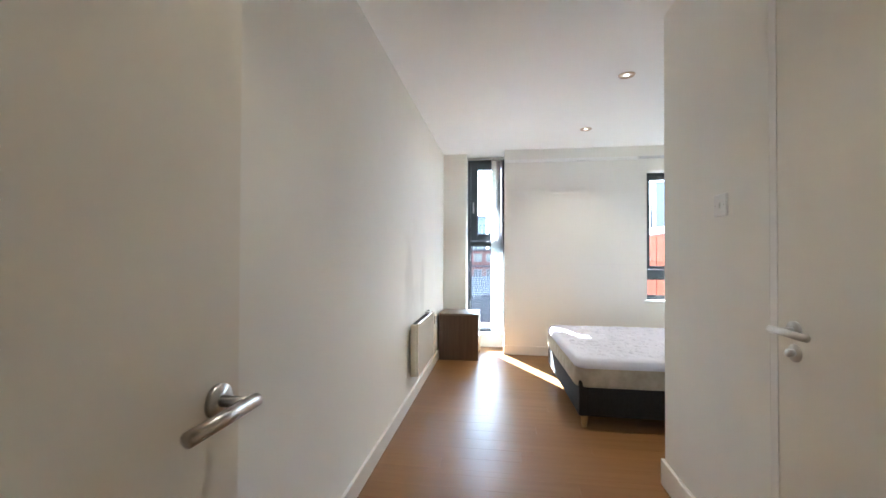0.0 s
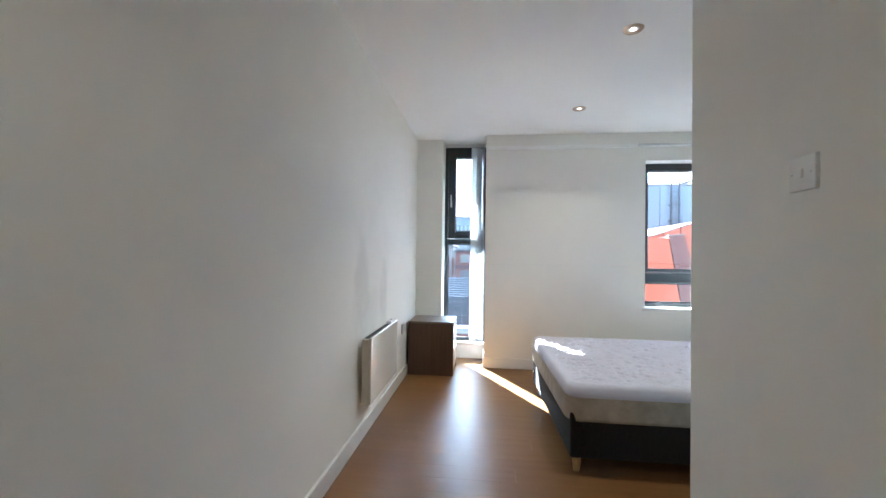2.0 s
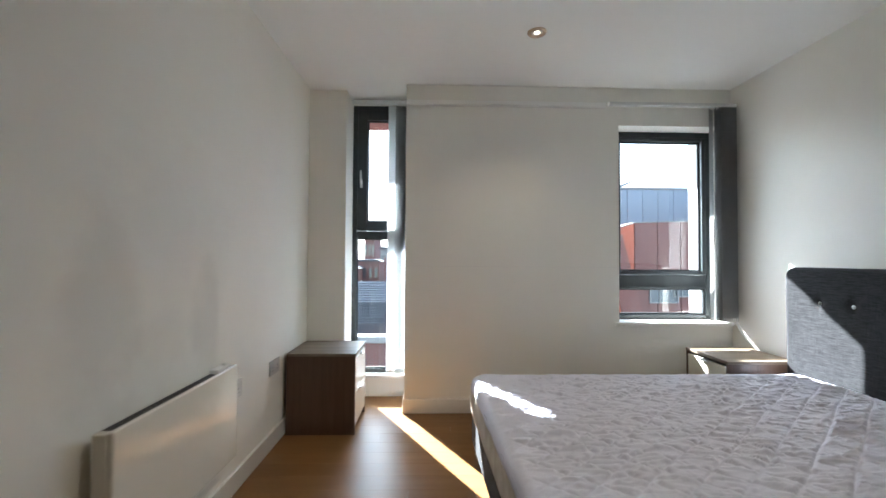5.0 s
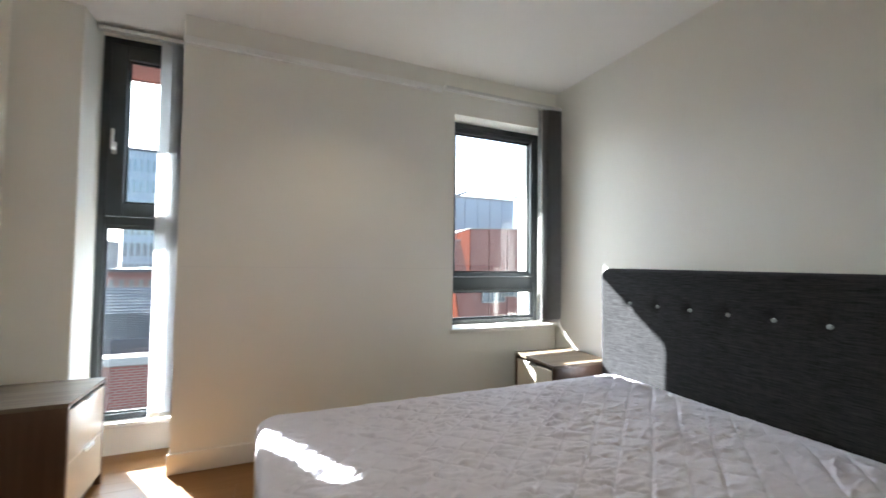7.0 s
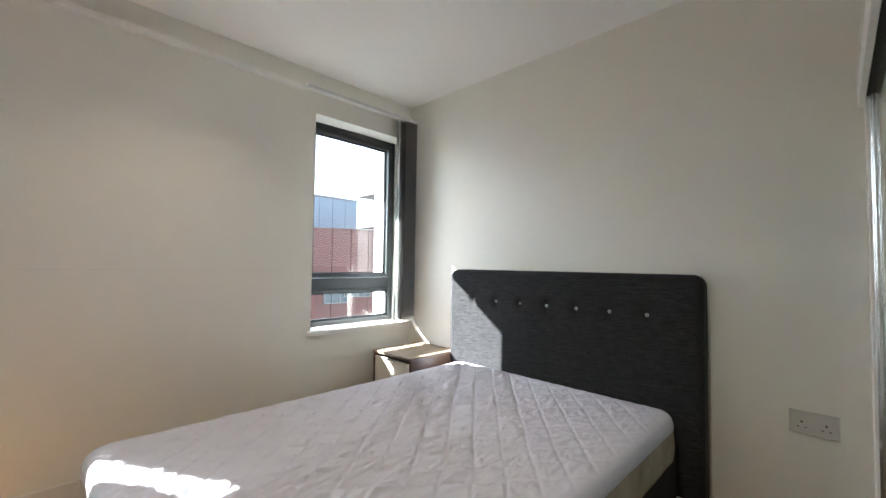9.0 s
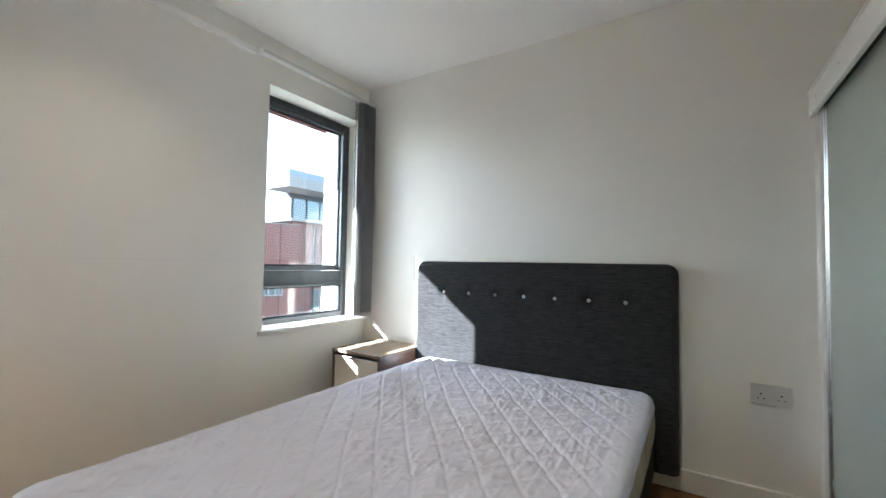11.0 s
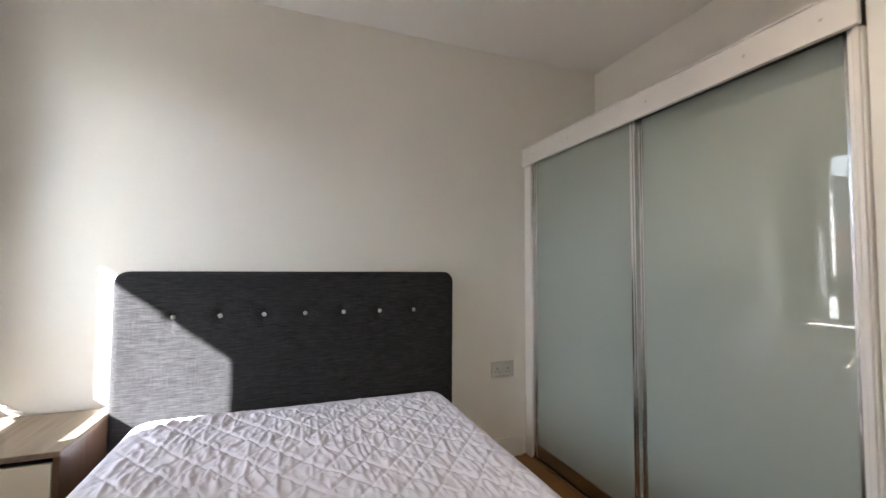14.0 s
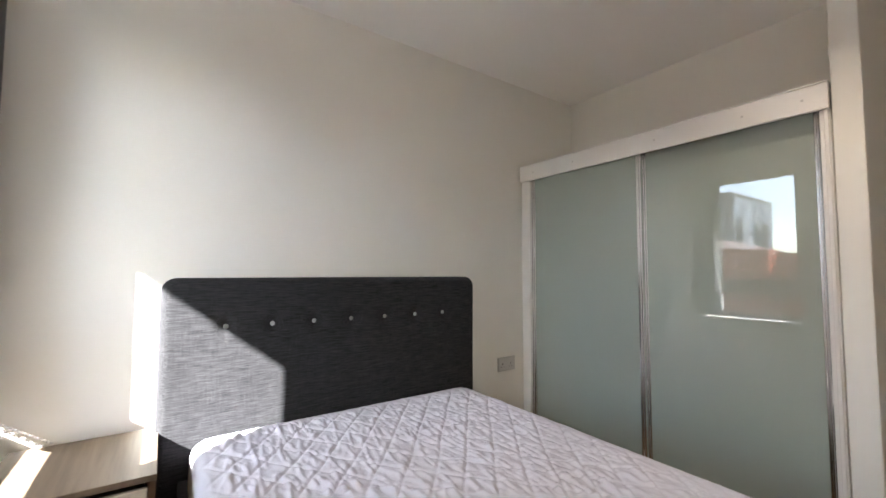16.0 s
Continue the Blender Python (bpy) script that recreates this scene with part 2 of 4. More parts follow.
GROUND = shade("town_ground", (0.049, 0.0476, 0.0455), 0.9, scale=0.05, other=(0.035, 0.035, 0.035))
RENDERW = shade("white_reveal", (0.72, 0.71, 0.69), 0.7, scale=4)


# ---- building helpers ----
def mesh_of(name, bm, material, smooth=False):
    me = bpy.data.meshes.new(name)
    bmesh.ops.recalc_face_normals(bm, faces=bm.faces)
    bm.to_mesh(me)
    bm.free()
    me.materials.append(material)
    if smooth:
        for p in me.polygons:
            p.use_smooth = True
    return me


def add_box(bm, lo, hi, bevel=0.0, segments=1):
    r = bmesh.ops.create_cube(bm, size=1.0)
    vs = r["verts"]
    for v in vs:
        v.co = Vector([(l + h) / 2 + c * (h - l) for l, h, c in zip(lo, hi, v.co)])
    if bevel:
        es = {e for v in vs for e in v.link_edges}
        bmesh.ops.bevel(bm, geom=list(es), offset=bevel, segments=segments, profile=0.5, affect="EDGES")
    return bm


def box(lo, hi, bevel=0.0, segments=1):
    return add_box(bmesh.new(), lo, hi, bevel, segments)


def add_rod(bm, a, b, r1, r2=None, sides=20):
    a, b = Vector(a), Vector(b)
    m = Matrix.Translation((a + b) / 2) @ (b - a).to_track_quat("Z", "Y").to_matrix().to_4x4()
    bmesh.ops.create_cone(bm, cap_ends=True, segments=sides, radius1=r1, radius2=r1 if r2 is None else r2, depth=(b - a).length, matrix=m)
    return bm


def rod(a, b, r1, r2=None, sides=20):
    return add_rod(bmesh.new(), a, b, r1, r2, sides)


def thing(name, at=(0, 0, 0), label="", category="", group="", kind=""):
    ob = new(name)
    ob.location = at
    ob.empty_display_size = 0.1
    return tagged(ob, label, category, group, kind)


def part(name, bm, material, parent, label="", smooth=False):
    """One mesh object under a thing or under a part; coordinates are the thing's own."""
    me = bm if isinstance(bm, bpy.types.Mesh) else mesh_of(name, bm, material, smooth)
    ob = new(name, me)
    ob.parent = parent
    if label:
        ob["label"] = label
    return ob


def solid(name, bm, material, label="", category="", kind="structure", smooth=False):
    return tagged(new(name, mesh_of(name, bm, material, smooth)), label, category, "", kind)


# ---- structure: the plan ----
WEST, EAST, NORTH, SOUTH, TOP = -0.318, 2.925, 6.84, 1.72, 2.45
NIB_Y, NIB_X, PIER_X = 6.975, -0.03, 0.443
STUB_W, STUB_E, STUB_Y, BACK_Y = 1.238, 1.322, 4.196, 3.65
OUT1, OUT2 = 7.42, 7.16
W2 = (2.055, 2.865, 0.672, 2.162)
W1_SILL = 0.185

floor = solid("floor", box((-0.6, 0.2, -0.2), (3.2, 7.22, -0.010)), SUBFLOOR, "warm oak laminate floor with a satin sheen", "floor")
solid("ceiling", box((-0.6, 0.2, TOP), (3.2, OUT1, TOP + 0.2)), CEIL, "plain white painted ceiling", "ceiling")


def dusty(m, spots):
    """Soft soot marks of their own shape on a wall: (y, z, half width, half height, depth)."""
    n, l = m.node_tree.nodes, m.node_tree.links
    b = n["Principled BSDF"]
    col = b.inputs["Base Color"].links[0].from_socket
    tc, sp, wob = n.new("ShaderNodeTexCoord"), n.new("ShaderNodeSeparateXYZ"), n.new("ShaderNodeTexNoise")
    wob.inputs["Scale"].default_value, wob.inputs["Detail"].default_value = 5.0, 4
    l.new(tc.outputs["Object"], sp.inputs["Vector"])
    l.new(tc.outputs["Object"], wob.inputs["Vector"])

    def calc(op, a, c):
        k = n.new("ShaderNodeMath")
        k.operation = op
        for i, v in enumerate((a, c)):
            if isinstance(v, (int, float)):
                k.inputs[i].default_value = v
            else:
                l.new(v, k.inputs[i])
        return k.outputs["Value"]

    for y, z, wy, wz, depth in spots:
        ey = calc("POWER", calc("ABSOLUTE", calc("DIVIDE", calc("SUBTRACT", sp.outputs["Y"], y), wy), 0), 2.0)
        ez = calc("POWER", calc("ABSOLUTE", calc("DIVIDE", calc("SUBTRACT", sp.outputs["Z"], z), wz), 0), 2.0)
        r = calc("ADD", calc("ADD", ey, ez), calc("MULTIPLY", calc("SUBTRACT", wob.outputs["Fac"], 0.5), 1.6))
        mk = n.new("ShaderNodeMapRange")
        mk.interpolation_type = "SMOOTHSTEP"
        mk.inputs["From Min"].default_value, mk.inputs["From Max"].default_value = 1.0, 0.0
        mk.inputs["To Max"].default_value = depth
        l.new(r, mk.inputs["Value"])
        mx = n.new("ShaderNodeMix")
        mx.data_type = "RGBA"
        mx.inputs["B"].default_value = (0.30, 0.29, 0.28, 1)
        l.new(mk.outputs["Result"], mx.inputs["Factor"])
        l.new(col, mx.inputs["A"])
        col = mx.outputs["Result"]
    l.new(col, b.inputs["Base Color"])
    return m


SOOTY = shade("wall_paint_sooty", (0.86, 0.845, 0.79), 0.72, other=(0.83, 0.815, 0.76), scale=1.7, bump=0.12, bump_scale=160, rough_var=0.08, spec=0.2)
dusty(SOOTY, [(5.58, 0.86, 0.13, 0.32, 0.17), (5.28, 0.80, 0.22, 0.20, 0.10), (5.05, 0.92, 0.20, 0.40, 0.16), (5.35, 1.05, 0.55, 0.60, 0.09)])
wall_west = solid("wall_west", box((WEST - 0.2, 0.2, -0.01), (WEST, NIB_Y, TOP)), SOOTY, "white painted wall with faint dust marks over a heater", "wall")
solid("wall_nib", box((WEST - 0.2, NIB_Y, -0.01), (NIB_X, OUT1, TOP), 0.003), WALL, "narrow white wall return beside the tall window", "wall")
bm = box((PIER_X, NORTH, -0.01), (W2[0], OUT2, TOP))
wall_north = solid("wall_north", bm, WALL, "white painted window wall between two windows", "wall")
bm = bmesh.new()
add_box(bm, (PIER_X, OUT2 + 0.001, -0.01), (W2[0] - 0.3, OUT1, TOP))
solid("wall_north_outer", bm, RENDERW, "outer leaf of the window wall", "wall")
bm = bmesh.new()
add_box(bm, (W2[0], NORTH, -0.01), (W2[1], OUT2, W2[2] - 0.027))
solid("wall_north_below", bm, WALL, "white painted wall under the window", "wall")
solid("wall_north_above", box((W2[0], NORTH, W2[3]), (W2[1], OUT2, TOP)), WALL, "white painted wall above the window", "wall")
solid("wall_north_end", box((W2[1], NORTH, -0.01), (EAST + 0.2, OUT2, TOP)), WALL, "white painted wall end beside the window", "wall")
solid("wall_east", box((EAST, 3.45, -0.01), (EAST + 0.2, NORTH, TOP)), WALL, "white painted wall behind the headboard", "wall")
solid("wall_wardrobe_back", box((STUB_E, BACK_Y - 0.12, -0.01), (EAST, BACK_Y, TOP)), WALL, "white painted wall above and behind the wardrobe", "wall")
bm = bmesh.new()
add_box(bm, (STUB_W, 3.367, -0.01), (STUB_E, STUB_Y, TOP), 0.003)
solid("wall_partition", bm, WALL, "white painted partition end with a light switch", "wall")
solid("wall_over_door", box((STUB_W, 2.55, 2.06), (STUB_E, 3.367, TOP)), WALL, "white wall over the flush door", "wall")
solid("wall_partition_south", box((STUB_W, 0.2, -0.01), (STUB_E, 2.55, TOP)), WALL, "white partition beside the flush door", "wall")
solid("wall_bathroom_back", box((STUB_E + 0.02, 2.4, -0.01), (STUB_E + 0.06, BACK_Y - 0.12, TOP)), WALL, "plain wall behind the flush door", "wall")
# entrance wall behind the start, with the open doorway in it
solid("wall_south_west", box((WEST, SOUTH - 0.12, -0.01), (-0.10, SOUTH, TOP)), WALL, "white wall beside the bedroom doorway", "wall")
solid("wall_south_east", box((0.72, SOUTH - 0.12, -0.01), (STUB_W, SOUTH, TOP)), WALL, "white wall beside the bedroom doorway", "wall")
solid("wall_south_above", box((-0.10, SOUTH - 0.12, 2.06), (0.72, SOUTH, TOP)), WALL, "white wall above the bedroom doorway", "wall")
solid("wall_hall_end", box((WEST, 0.2, -0.01), (STUB_W, 0.3, TOP)), WALL, "plain white wall closing the hall", "wall")


def skirting(name, lo, hi):
    solid(name, box(lo, hi, 0.004, 2), TRIM, "white painted square-edged skirting board", "baseboard")


SK, ST = 0.132, 0.016
skirting("baseboard_west", (WEST, 1.73, 0.0), (WEST + ST, NIB_Y - ST, 0.102))
skirting("baseboard_nib", (WEST + ST, NIB_Y - ST, 0.0), (NIB_X, NIB_Y, 0.102))
skirting("baseboard_north", (PIER_X - 0.012, NORTH - ST, 0.0), (EAST, NORTH, 0.106))
skirting("baseboard_pier_side", (PIER_X - 0.012, NORTH, 0.0), (PIER_X, 7.19, 0.106))
skirting("baseboard_east", (EAST - ST, 4.235, 0.0), (EAST, NORTH - ST, 0.105))
skirting("baseboard_stub", (STUB_W - ST, 3.372, 0.0), (STUB_W, STUB_Y, SK))
skirting("baseboard_stub_end", (STUB_W - ST, STUB_Y, 0.0), (STUB_E, STUB_Y + ST, SK))

part("plaster_joint", box((PIER_X + 0.01, NORTH - 0.0010, 1.0815), (W2[0] - 0.01, NORTH + 0.002, 1.0840)), SILL, wall_north, "hairline plasterboard joint")

# ---- windows ----
def bar(bm, x0, x1, y0, y1, z0, z1, bevel=0.004):
    return add_box(bm, (x0, y0, z0), (x1, y1, z1), bevel, 1)


def window_unit(name, label, x0, x1, y, z0, z1, transom, sash_low, grid):
    """A grey aluminium window: outer frame, transom, an opening sash, two panes. y is the frame's room face."""
    w = thing(name, (0, 0, 0), label, "window", "", "structure")
    d = 0.07
    fw, sw = grid
    f = bmesh.new()
    bar(f, x0, x0 + fw, y, y + d, z0, z1)
    bar(f, x1 - fw, x1, y, y + d, z0, z1)
    bar(f, x0 + fw, x1 - fw, y, y + d, z1 - fw, z1)
    bar(f, x0 + fw, x1 - fw, y, y + d, z0, z0 + fw * 0.9)
    part("window_frame", f, FRAME, w, "dark grey aluminium frame")
    t = bmesh.new()
    bar(t, x0 + fw, x1 - fw, y + 0.002, y + d - 0.004, transom[0], transom[1])
    bar(t, x0 + fw, x1 - fw, y - 0.008, y + 0.002, transom[0] + 0.012, transom[0] + 0.02, 0.001)
    part("transom", t, FRAME, w)
    a0, a1 = (z0 + fw * 0.9, transom[0]) if sash_low else (transom[1], z1 - fw)
    b0, b1 = (transom[1], z1 - fw) if sash_low else (z0 + fw * 0.9, transom[0])
    s = bmesh.new()
    if sw > 0:
        e = 0.003
        bar(s, x0 + fw + e, x0 + fw + sw, y - 0.012, y + d - 0.015, a0 + e, a1 - e)
        bar(s, x1 - fw - sw, x1 - fw - e, y - 0.012, y + d - 0.015, a0 + e, a1 - e)
        bar(s, x0 + fw + sw, x1 - fw - sw, y - 0.012, y + d - 0.015, a1 - sw, a1 - e)
        bar(s, x0 + fw + sw, x1 - fw - sw, y - 0.012, y + d - 0.015, a0 + e, a0 + sw)
        part("sash", s, FRAME, w, "opening sash of dark grey aluminium")
    else:
        s.free()
    for lo, hi, inset in ((a0, a1, sw), (b0, b1, 0.0)):
        g = bmesh.new()
        k = 0.010
        for xa, xb, za, zb in ((x0 + fw + inset, x0 + fw + inset + k, lo + inset, hi - inset), (x1 - fw - inset - k, x1 - fw - inset, lo + inset, hi - inset),
                               (x0 + fw + inset + k, x1 - fw - inset - k, hi - inset - k, hi - inset), (x0 + fw + inset + k, x1 - fw - inset - k, lo + inset, lo + inset + k)):
            add_box(g, (xa, y + 0.020, za), (xb, y + 0.034, zb))
        part("gasket", g, GASKET, w, "black rubber glazing gasket")
        p = part("pane", box((x0 + fw + inset + 0.004, y + 0.024, lo + inset + 0.004), (x1 - fw - inset - 0.004, y + 0.030, hi - inset - 0.004)), GLASS, w, "clear glass pane")
        p.visible_shadow = False
    return w


win1 = window_unit("window_1", "tall narrow dark grey window with a tilting upper sash", NIB_X, PIER_X, 7.235, W1_SILL, 2.43, (1.305, 1.365), False, (0.038, 0.085))
h = bmesh.new()
add_box(h, (0.035, 7.205, 1.73), (0.055, 7.223, 1.80), 0.004, 2)
add_rod(h, (0.045, 7.205, 1.76), (0.045, 7.185, 1.76), 0.007)
add_box(h, (0.038, 7.175, 1.75), (0.052, 7.187, 1.87), 0.005, 2)
part("window_handle", h, STEEL, win1, "satin steel window handle")
part("window_sill", box((NIB_X, 7.175, W1_SILL - 0.028), (PIER_X, 7.30, W1_SILL), 0.006, 2), SILL, win1, "white painted low sill")
solid("wall_below_tall_window", box((NIB_X, 7.20, -0.01), (PIER_X, OUT1, W1_SILL - 0.028)), WALL, "low white upstand below the tall window", "wall")
solid("wall_above_tall_window", box((NIB_X, 7.235, 2.43), (PIER_X, OUT1, TOP)), WALL, "white head of the tall window", "wall")

win2 = window_unit("window_2", "dark grey aluminium window with a transom above a low pane", W2[0], W2[1], 6.985, W2[2], W2[3], (0.91, 1.02), False, (0.043, 0.034))
part("window_sill", box((W2[0] - 0.035, NORTH - 0.03, W2[2] - 0.027), (EAST - 0.002, NORTH, W2[2]), 0.006, 2), SILL, win2, "white painted sill board")
part("window_sill", box((W2[0], NORTH, W2[2] - 0.027), (W2[1], 6.985, W2[2])), SILL, win2, "white painted sill board")
part("outer_reveal", box((W2[1] + 0.0, OUT2, 0.45), (W2[1] + 0.15, OUT2 + 0.10, 2.42)), RENDERW, win2, "pale outer reveal")
for z in (1.18, 1.66):
    part("bracket", box((W2[1] - 0.035, 7.09, z), (W2[1], 7.105, z + 0.012), 0.002), STEEL, win2, "small steel bracket on the outer reveal")

# ---- doors ----
def lever_handle(parent, x, y, z, side, toward):
    """Satin steel lever on a round rose; side is the way out of the leaf along x, toward is the lever's way along y."""
    b = bmesh.new()
    add_rod(b, (x, y, z), (x + side * 0.009, y, z), 0.026, None, 32)
    part("rose", b, STEEL, parent, "round satin steel rose", True)
    lever = rod((x + side * 0.009, y, z), (x + side * 0.058, y, z), 0.0085, None, 20)
    out = x + side * 0.058
    bar_bm = rod((out, y - toward * 0.016, z), (out, y + toward * 0.128, z), 0.0105, None, 24)
    bmesh.ops.bevel(bar_bm, geom=[e for e in bar_bm.edges if len(e.link_faces) == 2 and abs(e.verts[0].co.y - e.verts[1].co.y) < 1e-5], offset=0.0015, segments=2, affect="EDGES")
    tmp = bpy.data.meshes.new("bar")
    bar_bm.to_mesh(tmp)
    bar_bm.free()
    lever.from_mesh(tmp)
    bpy.data.meshes.remove(tmp)
    part("lever", lever, STEEL, parent, "straight tubular steel lever", True)


door1 = thing("door_1", (-0.05, 2.585, 0.0), "open cream painted flush door with a steel lever", "door", "", "structure")
part("door_leaf", box((-0.044, -0.762, 0.006), (0.0, 0.0, 2.04), 0.002), DOORP, door1)
lever_handle(door1, 0.0, -0.055, 0.966, 1, -1)
b = bmesh.new()
add_box(b, (-0.032, 0.0, 0.90), (-0.012, 0.0015, 1.03))
part("latch_plate", b, STEEL, door1, "steel latch plate in the door edge")
for z in (0.25, 1.0, 1.78):
    part("hinge", rod((-0.004, -0.768, z), (-0.004, -0.768, z + 0.09), 0.006), STEEL, door1, "steel butt hinge")

door2 = thing("door_2", (STUB_W, 3.332, 0.0), "closed cream painted flush door with a lever and a turn lock", "door", "", "structure")
part("door_leaf", box((0.0, -0.747, 0.004), (0.045, -0.0006, 2.032), 0.0006), DOORP, door2)
part("door_frame", box((-0.0015, 0.0, 0.0), (0.084, 0.034, 2.058), 0.0006), TRIM, door2, "flush white door lining")
part("door_frame", box((-0.003, -0.78, 0.0), (0.084, -0.748, 2.058), 0.002), TRIM, door2, "flush white door lining")
part("door_frame", box((-0.002, -0.748, 2.033), (0.084, 0.0, 2.058), 0.002), TRIM, door2, "flush white door lining")
lever_handle(door2, 0.0, -0.075, 0.978, -1, -1)
b = bmesh.new()
add_rod(b, (0.004, -0.075, 0.912), (-0.005, -0.075, 0.912), 0.026, None, 32)
part("escutcheon", b, STEEL, door2, "round lock rose", True)
b = bmesh.new()
add_rod(b, (-0.005, -0.075, 0.912), (-0.022, -0.075, 0.912), 0.010, 0.012, 24)
part("thumb_turn", b, STEEL, door2, "small steel thumb turn", True)

# ---- bed ----
bed = thing("bed", (0, 0, 0), "double bed with charcoal linen frame and button-tufted headboard", "bed")
BX0, BX1, BY0, BY1 = 0.880, 2.80, 4.830, 6.195
SKEW = 0.036


def skewed(bm):
    """The bed stands a little askew: its foot end turns away from square."""
    for v in bm.verts:
        v.co.x += SKEW * (6.18 - v.co.y) * (2.80 - v.co.x) / 1.93
    return bm



def soft_rail(lo, hi):
    return skewed(box(lo, hi, 0.008, 3))


part("side_rail", soft_rail((BX0 + 0.05, BY0, 0.088), (BX1 + 0.01, BY0 + 0.05, 0.330)), CHARCOAL, bed)
part("side_rail", soft_rail((BX0 + 0.05, BY1 - 0.05, 0.088), (BX1 + 0.01, BY1, 0.330)), CHARCOAL, bed)
part("foot_rail", soft_rail((BX0, BY0, 0.088), (BX0 + 0.052, BY1, 0.330)), CHARCOAL, bed)
slats = bmesh.new()
for i in range(12):
    x = BX0 + 0.12 + i * 0.152
    add_box(slats, (x, BY0 + 0.05, 0.262), (x + 0.07, BY1 - 0.05, 0.28))
part("slat_base", skewed(slats), BEECH, bed, "pale slatted base")
for x in (BX0 + 0.045, BX1 - 0.12):
    for y in (BY0 + 0.045, BY1 - 0.045):
        part("leg", skewed(rod((x, y, 0.0), (x, y, 0.089), 0.017, 0.028, 20)), BEECH, bed, "tapered pale beech leg", True)

HY0, HY1, HZ0, HZ1, HXF = 4.726, 6.272, 0.10, 1.102, 2.815
BUTTON_Y = [5.502 + (i - 3) * 0.1815 for i in range(7)]
BUTTON_Z = 0.903


def headboard_mesh():
    """Padded slab with rounded corners, a row of tufts and soft pull creases."""
    ny, nz = 150, 90
    r, pad = 0.055, 0.032
    bm = bmesh.new()
    rows = []
    for j in range(nz + 1):
        row = []
        for i in range(ny + 1):
            y = HY0 + (HY1 - HY0) * i / ny
            z = HZ0 + (HZ1 - HZ0) * j / nz
            cy = min(max(y, HY0 + r), HY1 - r)
            cz = min(z, HZ1 - r)
            dy, dz = y - cy, z - cz
            d = math.hypot(dy, dz)
            lim = r
            if d > lim:
                dy, dz, d = dy * lim / d, dz * lim / d, lim
            y, z = cy + dy, cz + dz
            edge = min(y - HY0, HY1 - y, HZ1 - z) if d < 1e-6 else min(r - d, y - HY0 + 1, HY1 - y + 1) if cz < z and (cy != y) else min(y - HY0, HY1 - y, HZ1 - z)
            e = max(0.0, min(edge, pad))
            x = HXF + pad - math.sqrt(max(pad * pad - (pad - e) ** 2, 0.0))
            for by in BUTTON_Y:
                q = (y - by) ** 2 + (z - BUTTON_Z) ** 2
                x += 0.017 * math.exp(-q / 0.00085)
                a = abs(y - by)
                if a < 0.03:
                    up = abs(z - BUTTON_Z)
                    x += 0.0035 * math.exp(-(a / 0.006) ** 2) * math.exp(-(up / 0.06) ** 2)
            x += 0.0016 * noise.noise(Vector((y * 5, z * 5, 1.7)))
            row.append(bm.verts.new((x, y, z)))
        rows.append(row)
    for j in range(nz):
        for i in range(ny):
            bm.faces.new((rows[j][i], rows[j][i + 1], rows[j + 1][i + 1], rows[j + 1][i]))
    rim = [rows[0][i] for i in range(ny + 1)] + [rows[j][ny] for j in range(1, nz + 1)] + [rows[nz][i] for i in range(ny - 1, -1, -1)] + [rows[j][0] for j in range(nz - 1, 0, -1)]
    rear = [bm.verts.new((EAST - 0.012, v.co.y, v.co.z)) for v in rim]
    for k in range(len(rim)):
        m = (k + 1) % len(rim)
        bm.faces.new((rim[k], rim[m], rear[m], rear[k]))
    bm.faces.new(rear)
    bmesh.ops.remove_doubles(bm, verts=bm.verts, dist=0.0002)
    return bm


head = part("headboard", headboard_mesh(), CHARCOAL, bed, "charcoal woven headboard with seven buttons", True)
for y in BUTTON_Y:
    b = bmesh.new()
    bmesh.ops.create_uvsphere(b, u_segments=16, v_segments=10, radius=0.0105, matrix=Matrix.Translation((HXF + 0.008, y, BUTTON_Z)) @ Matrix.Diagonal((0.62, 1, 1, 1)))
    part("button", b, BUTTON, head, "glossy grey button", True)
for y in (HY0 + 0.16, HY1 - 0.16):
    part("headboard_foot", box((HXF + 0.045, y - 0.03, 0.0), (HXF + 0.075, y + 0.03, HZ0 + 0.02)), SLOT, bed)


